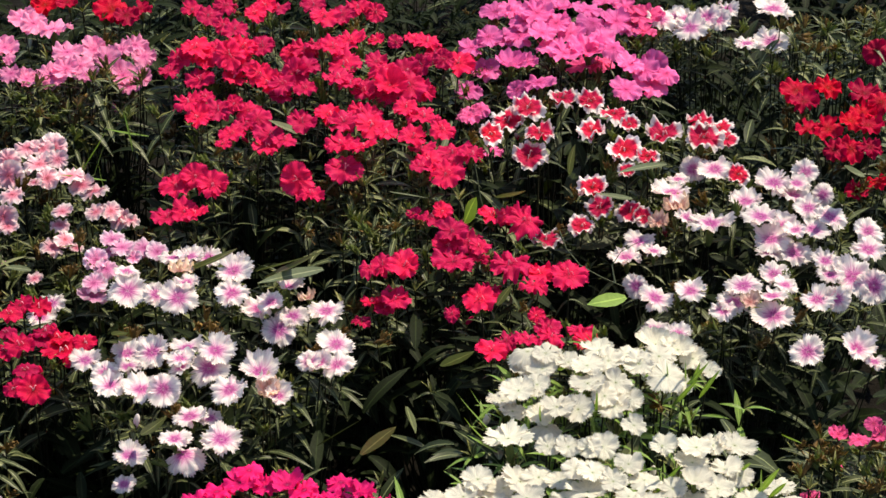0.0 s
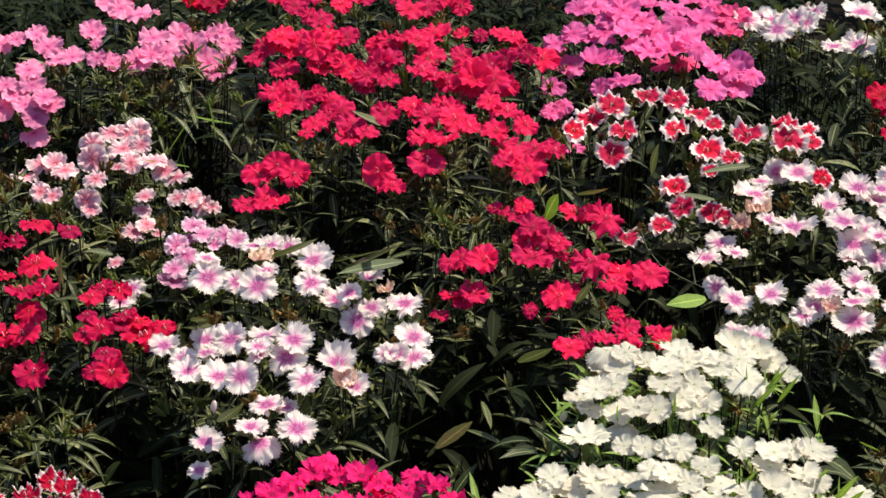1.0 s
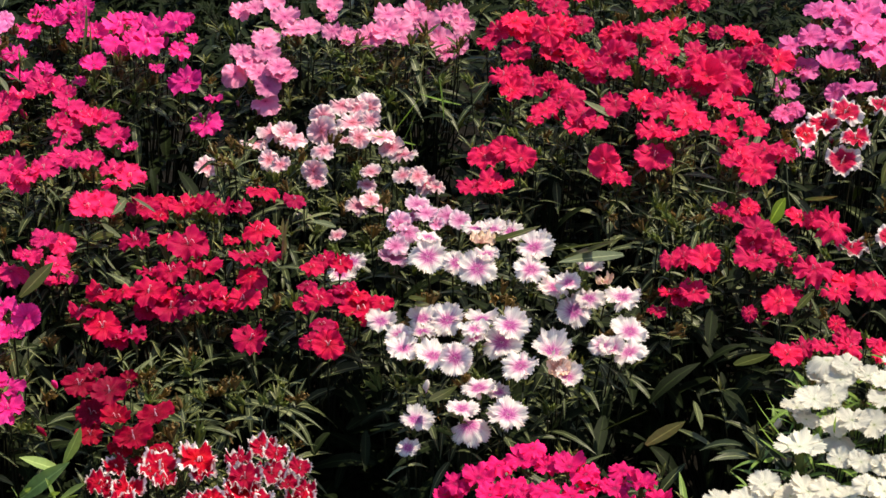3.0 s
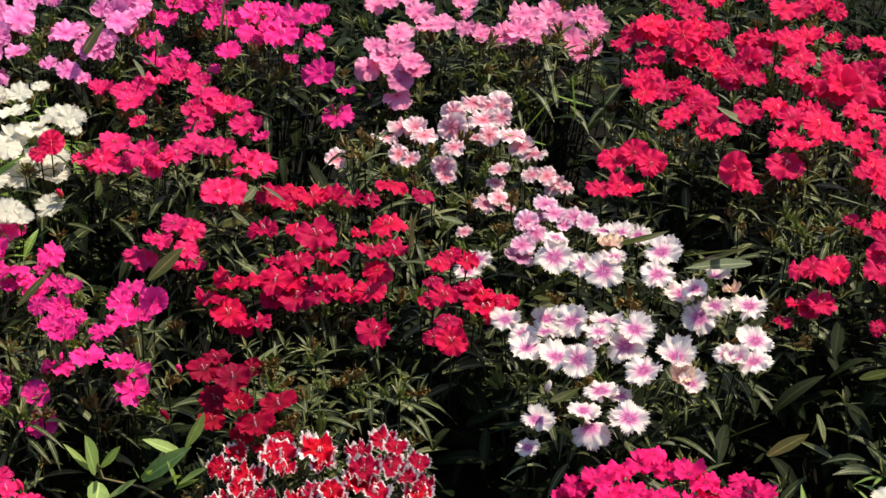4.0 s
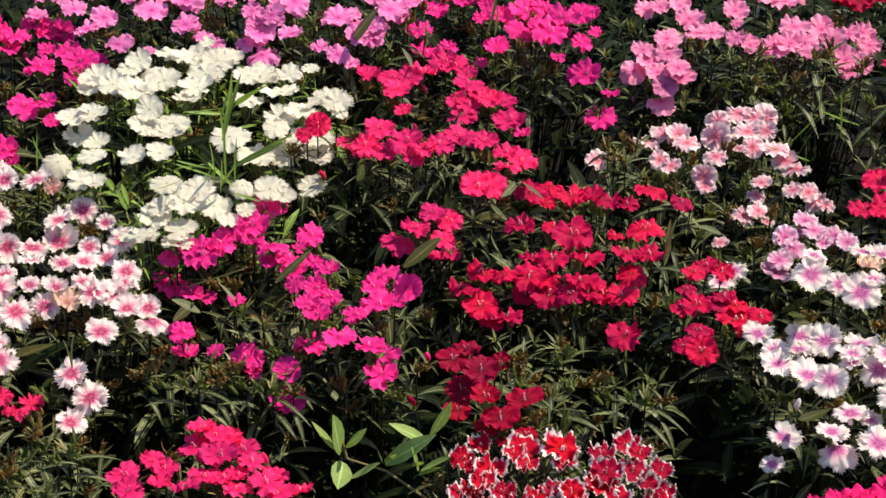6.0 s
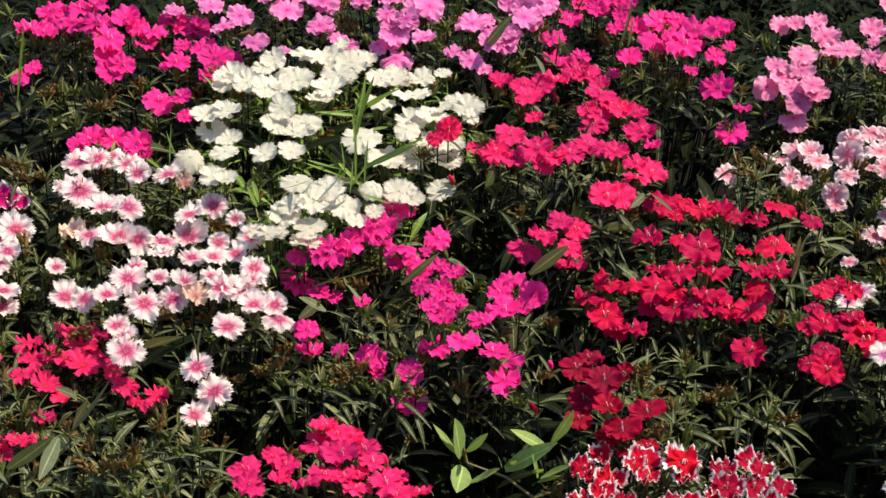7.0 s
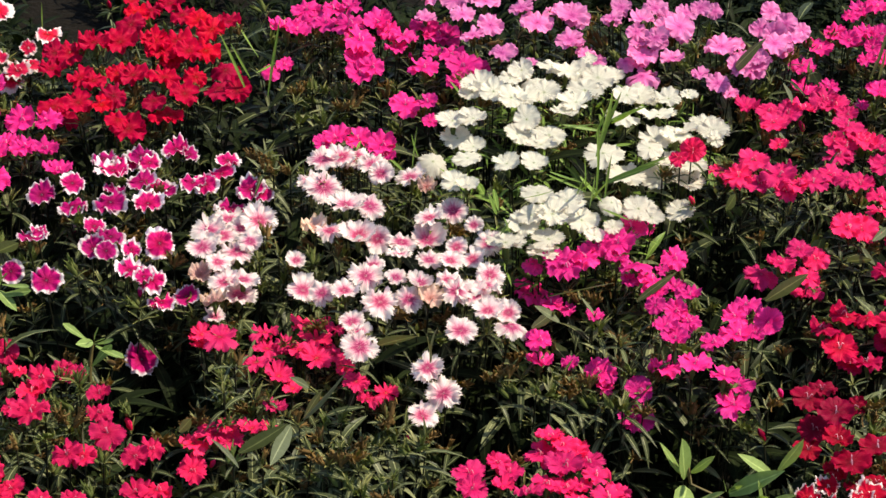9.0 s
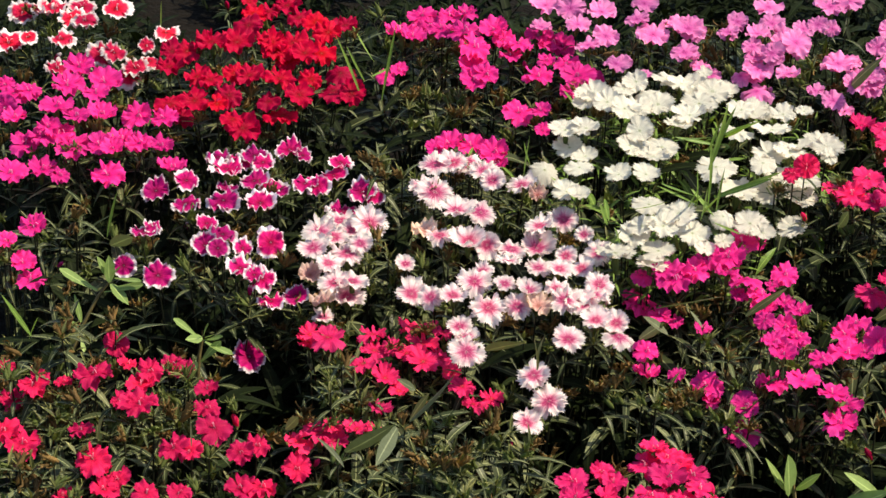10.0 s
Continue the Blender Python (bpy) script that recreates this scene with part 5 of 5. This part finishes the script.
    leaf_between("leaf" if width > 0.007 else "blade", base, tip, width, material, plant, stray_r)


stray_leaf((-0.153, 2.074, 0.317), (-0.194, 1.992, 0.372), 0.013, LEAF_PALE)
stray_leaf((-0.176, 1.774, 0.318), (-0.113, 1.712, 0.385), 0.014, LEAF_PALE)
stray_leaf((-0.072, 1.485, 0.319), (-0.038, 1.434, 0.390), 0.012, LEAF_PALE)
stray_leaf((0.135, 1.983, 0.317), (0.130, 1.914, 0.387), 0.011, LEAF_PALE)
stray_leaf((-0.186, 1.787, 0.318), (-0.122, 1.719, 0.378), 0.009, LEAF_PALE)
stray_leaf((0.010, 2.103, 0.317), (-0.015, 2.020, 0.281), 0.008, LEAF_PALE)
stray_leaf((0.242, 2.005, 0.317), (0.185, 1.919, 0.360), 0.009, LEAF_PALE)
stray_leaf((-0.057, 1.944, 0.318), (-0.014, 1.898, 0.336), 0.008, LEAF_PALE)
stray_leaf((0.199, 1.930, 0.318), (0.151, 1.851, 0.368), 0.009, LEAF_PALE)
stray_leaf((0.056, 1.932, 0.318), (0.082, 1.853, 0.367), 0.009, LEAF_PALE)
stray_leaf((0.452, 1.981, 0.317), (0.404, 1.899, 0.367), 0.014, LEAF_PALE)
stray_leaf((-0.002, 1.620, 0.319), (0.027, 1.556, 0.378), 0.012, LEAF_PALE)
stray_leaf((-0.268, 1.514, 0.319), (-0.238, 1.454, 0.376), 0.010, LEAF_PALE)
stray_leaf((-0.027, 2.012, 0.317), (-0.057, 1.973, 0.350), 0.007, LEAF_PALE)
stray_leaf((-0.032, 2.151, 0.317), (-0.060, 2.098, 0.330), 0.007, LEAF_PALE)
stray_leaf((-0.307, 1.662, 0.318), (-0.281, 1.593, 0.371), 0.010, LEAF_PALE)
stray_leaf((0.052, 1.725, 0.318), (0.062, 1.695, 0.357), 0.008, LEAF_PALE)
stray_leaf((0.022, 1.897, 0.308), (0.030, 1.868, 0.354), 0.016, LEAF_FRESH)
stray_leaf((0.180, 1.755, 0.308), (0.137, 1.712, 0.325), 0.016, LEAF_FRESH)
stray_leaf((0.303, 1.527, 0.309), (0.313, 1.487, 0.327), 0.008, LEAF_FRESH)
stray_leaf((0.191, 1.980, 0.258), (0.137, 1.920, 0.255), 0.034, LEAF)
stray_leaf((-0.050, 1.594, 0.259), (-0.013, 1.553, 0.277), 0.014, LEAF)
stray_leaf((-0.035, 1.639, 0.259), (-0.026, 1.589, 0.263), 0.010, LEAF)
stray_leaf((-0.117, 1.577, 0.259), (-0.074, 1.553, 0.306), 0.009, LEAF)
stray_leaf((-0.450, 1.716, 0.318), (-0.437, 1.665, 0.402), 0.010, LEAF_PALE)
stray_leaf((-0.411, 1.789, 0.318), (-0.425, 1.749, 0.348), 0.008, LEAF_PALE)
stray_leaf((-0.606, 1.672, 0.318), (-0.598, 1.605, 0.375), 0.010, LEAF_PALE)
stray_leaf((-0.643, 1.719, 0.318), (-0.596, 1.654, 0.373), 0.010, LEAF_PALE)
stray_leaf((-0.634, 1.809, 0.318), (-0.579, 1.728, 0.352), 0.009, LEAF_PALE)
stray_leaf((-0.778, 2.106, 0.317), (-0.741, 2.050, 0.411), 0.011, LEAF_PALE)
stray_leaf((-0.120, 1.791, 0.318), (-0.174, 1.705, 0.360), 0.013, LEAF_PALE)
stray_leaf((-0.385, 2.015, 0.287), (-0.366, 1.995, 0.346), 0.004, LEAF_FRESH)
stray_leaf((-0.349, 2.087, 0.287), (-0.350, 2.067, 0.352), 0.004, LEAF_FRESH)
stray_leaf((-0.370, 2.022, 0.287), (-0.412, 1.977, 0.321), 0.003, LEAF_FRESH)
stray_leaf((-0.400, 2.046, 0.287), (-0.365, 2.026, 0.344), 0.003, LEAF_FRESH)
stray_leaf((-0.335, 2.123, 0.287), (-0.380, 2.077, 0.319), 0.003, LEAF_FRESH)
stray_leaf((-0.364, 1.987, 0.287), (-0.372, 1.962, 0.343), 0.003, LEAF_FRESH)
stray_leaf((-0.681, 1.607, 0.318), (-0.624, 1.568, 0.394), 0.013, LEAF_PALE)
stray_leaf((-0.916, 2.018, 0.317), (-0.863, 1.966, 0.401), 0.015, LEAF_PALE)
stray_leaf((-0.769, 2.111, 0.317), (-0.742, 2.045, 0.395), 0.011, LEAF_PALE)
stray_leaf((-0.856, 2.038, 0.317), (-0.806, 1.948, 0.348), 0.009, LEAF_PALE)
stray_leaf((-0.698, 1.783, 0.318), (-0.684, 1.712, 0.377), 0.012, LEAF_PALE)
stray_leaf((-0.787, 1.742, 0.318), (-0.751, 1.680, 0.380), 0.011, LEAF_PALE)
stray_leaf((-0.618, 1.730, 0.318), (-0.617, 1.655, 0.375), 0.010, LEAF_PALE)
stray_leaf((-0.634, 1.802, 0.318), (-0.620, 1.715, 0.352), 0.009, LEAF_PALE)
stray_leaf((-0.857, 1.494, 0.318), (-0.771, 1.459, 0.383), 0.009, LEAF_PALE)
stray_leaf((-0.829, 1.510, 0.318), (-0.797, 1.472, 0.331), 0.008, LEAF_PALE)
stray_leaf((-0.844, 1.438, 0.318), (-0.793, 1.394, 0.384), 0.010, LEAF_PALE)
stray_leaf((-0.896, 1.341, 0.319), (-0.871, 1.293, 0.387), 0.012, LEAF_PALE)
stray_leaf((-0.449, 1.728, 0.318), (-0.440, 1.671, 0.395), 0.011, LEAF_PALE)
stray_leaf((-0.315, 1.674, 0.318), (-0.288, 1.606, 0.366), 0.009, LEAF_PALE)
stray_leaf((-0.255, 1.787, 0.318), (-0.197, 1.732, 0.372), 0.013, LEAF_PALE)
stray_leaf((-0.945, 1.769, 0.347), (-0.929, 1.756, 0.410), 0.009, LEAF_FRESH)
stray_leaf((-0.988, 1.746, 0.347), (-0.932, 1.730, 0.378), 0.006, LEAF_FRESH)
stray_leaf((-0.894, 1.667, 0.348), (-0.831, 1.665, 0.395), 0.007, LEAF_FRESH)
stray_leaf((-0.882, 1.617, 0.348), (-0.868, 1.598, 0.400), 0.008, LEAF_FRESH)
stray_leaf((-0.951, 1.658, 0.348), (-0.893, 1.629, 0.359), 0.008, LEAF_FRESH)
stray_leaf((-0.923, 1.529, 0.348), (-0.914, 1.499, 0.385), 0.011, LEAF_FRESH)
stray_leaf((-0.953, 1.555, 0.348), (-0.950, 1.524, 0.387), 0.011, LEAF_FRESH)
stray_leaf((-0.920, 1.667, 0.348), (-0.873, 1.626, 0.348), 0.008, LEAF_FRESH)
stray_leaf((-0.871, 1.623, 0.348), (-0.825, 1.592, 0.364), 0.007, LEAF_FRESH)
stray_leaf((-0.947, 1.596, 0.348), (-0.898, 1.576, 0.377), 0.005, LEAF_FRESH)
stray_leaf((-0.915, 1.695, 0.347), (-0.909, 1.677, 0.405), 0.006, LEAF_FRESH)
stray_leaf((-0.904, 1.624, 0.348), (-0.881, 1.606, 0.396), 0.006, LEAF_FRESH)
stray_leaf((-0.948, 1.788, 0.347), (-0.910, 1.765, 0.381), 0.006, LEAF_FRESH)
stray_leaf((-1.110, 1.646, 0.308), (-1.099, 1.630, 0.370), 0.005, LEAF_FRESH)
stray_leaf((-1.117, 1.669, 0.307), (-1.113, 1.637, 0.351), 0.004, LEAF_FRESH)
stray_leaf((-1.112, 1.631, 0.308), (-1.105, 1.595, 0.342), 0.005, LEAF_FRESH)
stray_leaf((-1.186, 1.661, 0.307), (-1.164, 1.617, 0.322), 0.004, LEAF_FRESH)
stray_leaf((-1.330, 1.687, 0.307), (-1.320, 1.696, 0.409), 0.004, LEAF_FRESH)
stray_leaf((-1.437, 1.819, 0.307), (-1.407, 1.799, 0.355), 0.004, LEAF_FRESH)
stray_leaf((-0.883, 1.104, 0.394), (-0.852, 1.029, 0.412), 0.013, LEAF_PALE)
stray_leaf((-0.880, 1.118, 0.394), (-0.825, 1.105, 0.472), 0.011, LEAF_PALE)
stray_leaf((-0.896, 1.052, 0.394), (-0.836, 1.031, 0.455), 0.013, LEAF_PALE)
stray_leaf((-0.934, 1.202, 0.354), (-0.930, 1.168, 0.386), 0.008, LEAF_PALE)
stray_leaf((-0.911, 1.162, 0.354), (-0.871, 1.127, 0.420), 0.009, LEAF_PALE)
stray_leaf((-0.867, 1.293, 0.354), (-0.840, 1.247, 0.423), 0.010, LEAF_PALE)
stray_leaf((-0.919, 1.289, 0.354), (-0.856, 1.256, 0.409), 0.015, LEAF_PALE)
stray_leaf((-1.304, 1.215, 0.353), (-1.237, 1.177, 0.407), 0.014, LEAF_PALE)
stray_leaf((-0.958, 1.095, 0.354), (-0.894, 1.051, 0.384), 0.009, LEAF_PALE)
stray_leaf((-0.987, 1.088, 0.354), (-0.941, 1.051, 0.411), 0.009, LEAF_PALE)
stray_leaf((-1.101, 0.980, 0.354), (-1.066, 0.941, 0.417), 0.009, LEAF_PALE)
stray_leaf((-1.034, 1.022, 0.354), (-1.021, 1.004, 0.397), 0.008, LEAF_PALE)
stray_leaf((-0.761, 1.486, 0.353), (-0.721, 1.488, 0.405), 0.008, LEAF_PALE)
stray_leaf((-0.804, 1.416, 0.353), (-0.794, 1.348, 0.412), 0.010, LEAF_PALE)
stray_leaf((-1.350, 1.676, 0.307), (-1.367, 1.654, 0.390), 0.004, LEAF_FRESH)
stray_leaf((-1.372, 1.711, 0.307), (-1.378, 1.677, 0.365), 0.004, LEAF_FRESH)
stray_leaf((-1.371, 1.758, 0.307), (-1.360, 1.700, 0.319), 0.003, LEAF_FRESH)
stray_leaf((-1.473, 1.820, 0.307), (-1.408, 1.775, 0.289), 0.003, LEAF_FRESH)
stray_leaf((-1.304, 1.104, 0.308), (-1.311, 1.078, 0.365), 0.006, LEAF_FRESH)
stray_leaf((-1.302, 1.099, 0.308), (-1.277, 1.085, 0.352), 0.004, LEAF_FRESH)
stray_leaf((-1.646, 1.669, 0.307), (-1.626, 1.647, 0.358), 0.004, LEAF_FRESH)
stray_leaf((-1.369, 1.277, 0.308), (-1.351, 1.273, 0.375), 0.004, LEAF_FRESH)
stray_leaf((0.039, 1.384, 0.419), (0.006, 1.367, 0.469), 0.004, LEAF_FRESH)
stray_leaf((0.035, 1.371, 0.419), (0.011, 1.347, 0.458), 0.004, LEAF_FRESH)
stray_leaf((0.043, 1.357, 0.419), (0.019, 1.332, 0.455), 0.004, LEAF_FRESH)
stray_leaf((0.041, 1.399, 0.419), (0.015, 1.380, 0.464), 0.003, LEAF_FRESH)
stray_leaf((0.033, 1.357, 0.419), (0.022, 1.321, 0.438), 0.004, LEAF_FRESH)
stray_leaf((0.195, 1.434, 0.419), (0.214, 1.413, 0.464), 0.004, LEAF_FRESH)
stray_leaf((0.188, 1.418, 0.419), (0.206, 1.397, 0.464), 0.004, LEAF_FRESH)
stray_leaf((0.200, 1.439, 0.419), (0.198, 1.420, 0.465), 0.004, LEAF_FRESH)
stray_leaf((0.212, 1.431, 0.419), (0.221, 1.409, 0.460), 0.004, LEAF_FRESH)
stray_leaf((0.205, 1.443, 0.419), (0.209, 1.422, 0.462), 0.003, LEAF_FRESH)
stray_leaf((0.123, 1.399, 0.419), (0.124, 1.380, 0.464), 0.004, LEAF_FRESH)
stray_leaf((0.178, 1.356, 0.419), (0.160, 1.333, 0.460), 0.004, LEAF_FRESH)
stray_leaf((0.153, 1.312, 0.419), (0.135, 1.290, 0.459), 0.004, LEAF_FRESH)
stray_leaf((0.165, 1.305, 0.419), (0.179, 1.283, 0.460), 0.004, LEAF_FRESH)
stray_leaf((0.173, 1.296, 0.419), (0.159, 1.279, 0.468), 0.004, LEAF_FRESH)
stray_leaf((0.244, 1.303, 0.419), (0.256, 1.283, 0.461), 0.005, LEAF_FRESH)
stray_leaf((0.247, 1.296, 0.419), (0.238, 1.277, 0.463), 0.004, LEAF_FRESH)
stray_leaf((0.252, 1.298, 0.419), (0.261, 1.274, 0.455), 0.004, LEAF_FRESH)
stray_leaf((0.229, 1.328, 0.419), (0.236, 1.300, 0.451), 0.004, LEAF_FRESH)
stray_leaf((0.147, 1.365, 0.419), (0.135, 1.341, 0.457), 0.004, LEAF_FRESH)
stray_leaf((0.052, 1.357, 0.419), (0.038, 1.331, 0.453), 0.004, LEAF_FRESH)
stray_leaf((0.080, 1.388, 0.419), (0.073, 1.364, 0.459), 0.003, LEAF_FRESH)
stray_leaf((0.188, 1.443, 0.419), (0.181, 1.422, 0.462), 0.003, LEAF_FRESH)
stray_leaf((-0.369, 1.777, 0.179), (-0.340, 1.742, 0.212), 0.009, LEAF_FRESH)
stray_leaf((-0.350, 1.728, 0.179), (-0.317, 1.689, 0.205), 0.010, LEAF_FRESH)
stray_leaf((-0.370, 1.748, 0.179), (-0.380, 1.705, 0.199), 0.009, LEAF_FRESH)
stray_leaf((-0.379, 1.690, 0.179), (-0.358, 1.650, 0.202), 0.008, LEAF_FRESH)
stray_leaf((-0.353, 1.709, 0.179), (-0.328, 1.670, 0.205), 0.009, LEAF_FRESH)
stray_leaf((-0.338, 1.769, 0.179), (-0.313, 1.728, 0.202), 0.008, LEAF_FRESH)
stray_leaf((-0.386, 1.779, 0.179), (-0.391, 1.737, 0.201), 0.008, LEAF_FRESH)
stray_leaf((-0.347, 1.750, 0.179), (-0.321, 1.711, 0.205), 0.008, LEAF_FRESH)
stray_leaf((-0.929, 1.718, 0.345), (-0.910, 1.714, 0.431), 0.009, LEAF_FRESH)
stray_leaf((-0.948, 1.752, 0.345), (-0.937, 1.744, 0.395), 0.006, LEAF_FRESH)
stray_leaf((-0.892, 1.650, 0.345), (-0.888, 1.638, 0.420), 0.005, LEAF_FRESH)
stray_leaf((-0.881, 1.648, 0.345), (-0.877, 1.637, 0.407), 0.005, LEAF_FRESH)
stray_leaf((-0.902, 1.646, 0.345), (-0.899, 1.634, 0.398), 0.004, LEAF_FRESH)
stray_leaf((-0.952, 1.770, 0.345), (-0.984, 1.739, 0.356), 0.005, LEAF_FRESH)
stray_leaf((-0.954, 1.795, 0.345), (-0.914, 1.801, 0.374), 0.005, LEAF_FRESH)
stray_leaf((-0.925, 1.750, 0.345), (-0.902, 1.748, 0.354), 0.005, LEAF_FRESH)
stray_leaf((-0.887, 1.699, 0.345), (-0.842, 1.708, 0.379), 0.005, LEAF_FRESH)
stray_leaf((-0.906, 1.627, 0.345), (-0.886, 1.624, 0.380), 0.003, LEAF_FRESH)
stray_leaf((-0.983, 1.599, 0.345), (-0.973, 1.591, 0.325), 0.007, LEAF_FRESH)
stray_leaf((-0.933, 1.528, 0.345), (-0.921, 1.521, 0.371), 0.010, LEAF_FRESH)
stray_leaf((-0.900, 1.851, 0.345), (-0.889, 1.843, 0.367), 0.005, LEAF_FRESH)
stray_leaf((-0.886, 1.860, 0.345), (-0.884, 1.848, 0.367), 0.005, LEAF_FRESH)
stray_leaf((-0.954, 1.656, 0.345), (-0.910, 1.667, 0.333), 0.003, LEAF_FRESH)
stray_leaf((-0.890, 1.633, 0.345), (-0.871, 1.629, 0.380), 0.004, LEAF_FRESH)


def stalk(points, thick, parent_at):
    plant = min(PLANTS, key=lambda p: (p.location.x - parent_at[0]) ** 2 + (p.location.y - parent_at[1]) ** 2)
    b = Bunch()
    b.stem([tuple(Vector(p) - plant.location) for p in points], thick, thick * 0.6)
    part("tendril", b.mesh("tendril", LEAF_PALE), plant, None, "thin pale curling tendril")


stalk([(0.118, 1.845, 0.330), (0.125, 1.836, 0.314), (0.139, 1.827, 0.300), (0.158, 1.821, 0.291), (0.174, 1.817, 0.285), (0.185, 1.815, 0.281)], 0.0009, (0.118, 1.845, 0.330))
stalk([(0.168, 1.747, 0.330), (0.165, 1.756, 0.344), (0.174, 1.763, 0.356), (0.190, 1.768, 0.363)], 0.0008, (0.168, 1.747, 0.330))
stalk([(0.215, 2.115, 0.330), (0.229, 2.114, 0.329), (0.245, 2.110, 0.322), (0.259, 2.102, 0.309)], 0.0008, (0.215, 2.115, 0.330))
stalk([(0.034, 1.983, 0.330), (0.037, 1.973, 0.315), (0.040, 1.964, 0.299), (0.045, 1.954, 0.284)], 0.0007, (0.034, 1.983, 0.330))
stalk([(0.209, 1.322, 0.460), (0.211, 1.324, 0.464), (0.209, 1.325, 0.466)], 0.0008, (0.209, 1.322, 0.460))

# ---- young weeds growing up between the clumps ----
def weed(stem, leaves, broad=1.25, blunt=0.6):
    plant = tagged(new("weed"), "young weed with fresh light green oval leaves", "weed", "weeds in the bed")
    plant.location = (stem[0][0], stem[0][1], 0)
    b, r = Bunch(), random.Random(len(leaves))
    b.stem([(p[0] - stem[0][0], p[1] - stem[0][1], p[2]) for p in stem], 0.0026, 0.0014)
    part("stem", b.mesh("stem", STEM_OLIVE), plant, None, "thin olive-green stem")
    for base, tip, width in leaves:
        leaf_between("leaf", base, tip, width * broad, LEAF_WEED, plant, stray_r, WEED_W if r.random() < blunt else LEAF_W)


weed([(-0.553, 1.345, 0.000), (-0.553, 1.345, 0.268), (-0.576, 1.346, 0.278), (-0.592, 1.347, 0.285), (-0.628, 1.343, 0.291), (-0.639, 1.353, 0.310)], [
    ((-0.634, 1.344, 0.294), (-0.640, 1.338, 0.339), 0.021),
    ((-0.639, 1.344, 0.297), (-0.657, 1.330, 0.332), 0.010),
    ((-0.631, 1.348, 0.299), (-0.608, 1.340, 0.332), 0.009),
    ((-0.594, 1.350, 0.290), (-0.549, 1.354, 0.333), 0.016),
    ((-0.597, 1.350, 0.292), (-0.596, 1.333, 0.316), 0.006),
    ((-0.630, 1.340, 0.288), (-0.621, 1.307, 0.285), 0.020),
    ((-0.621, 1.335, 0.277), (-0.587, 1.328, 0.306), 0.014),
    ((-0.561, 1.373, 0.315), (-0.542, 1.372, 0.357), 0.014),
    ((-0.564, 1.370, 0.310), (-0.592, 1.347, 0.336), 0.012),
    ((-0.565, 1.355, 0.288), (-0.569, 1.343, 0.322), 0.010),
    ((-0.563, 1.355, 0.288), (-0.533, 1.348, 0.317), 0.012),
    ((-0.564, 1.353, 0.284), (-0.539, 1.342, 0.310), 0.008),
    ((-0.571, 1.355, 0.291), (-0.554, 1.340, 0.312), 0.006),
    ((-0.595, 1.351, 0.292), (-0.579, 1.335, 0.314), 0.005),
], broad=1.0, blunt=0.0)
weed([(-1.325, 1.166, 0.000), (-1.325, 1.166, 0.229), (-1.324, 1.181, 0.251), (-1.323, 1.190, 0.267), (-1.319, 1.210, 0.293), (-1.314, 1.219, 0.304), (-1.312, 1.223, 0.312)], [
    ((-1.320, 1.210, 0.298), (-1.349, 1.186, 0.322), 0.008),
    ((-1.312, 1.219, 0.306), (-1.314, 1.219, 0.338), 0.010),
    ((-1.313, 1.219, 0.312), (-1.319, 1.211, 0.337), 0.007),
    ((-1.311, 1.221, 0.312), (-1.300, 1.219, 0.330), 0.006),
    ((-1.308, 1.222, 0.311), (-1.275, 1.226, 0.316), 0.005),
    ((-1.314, 1.213, 0.297), (-1.281, 1.223, 0.310), 0.003),
    ((-1.305, 1.220, 0.303), (-1.273, 1.227, 0.312), 0.007),
    ((-1.310, 1.219, 0.305), (-1.280, 1.210, 0.296), 0.009),
    ((-1.324, 1.189, 0.270), (-1.329, 1.187, 0.302), 0.006),
    ((-1.326, 1.186, 0.268), (-1.326, 1.167, 0.273), 0.009),
    ((-1.321, 1.184, 0.256), (-1.304, 1.171, 0.254), 0.004),
    ((-1.321, 1.170, 0.235), (-1.310, 1.145, 0.221), 0.006),
])
weed([(-1.186, 1.202, 0.000), (-1.186, 1.202, 0.265), (-1.188, 1.207, 0.279), (-1.188, 1.210, 0.289), (-1.187, 1.211, 0.296)], [
    ((-1.190, 1.208, 0.299), (-1.205, 1.192, 0.322), 0.006),
    ((-1.186, 1.210, 0.298), (-1.190, 1.190, 0.305), 0.008),
    ((-1.186, 1.212, 0.300), (-1.180, 1.208, 0.320), 0.004),
    ((-1.185, 1.211, 0.298), (-1.168, 1.208, 0.309), 0.004),
    ((-1.183, 1.210, 0.295), (-1.148, 1.209, 0.292), 0.008),
    ((-1.184, 1.204, 0.275), (-1.166, 1.213, 0.301), 0.007),
    ((-1.186, 1.202, 0.274), (-1.185, 1.179, 0.273), 0.008),
    ((-1.185, 1.210, 0.296), (-1.160, 1.212, 0.308), 0.004),
])
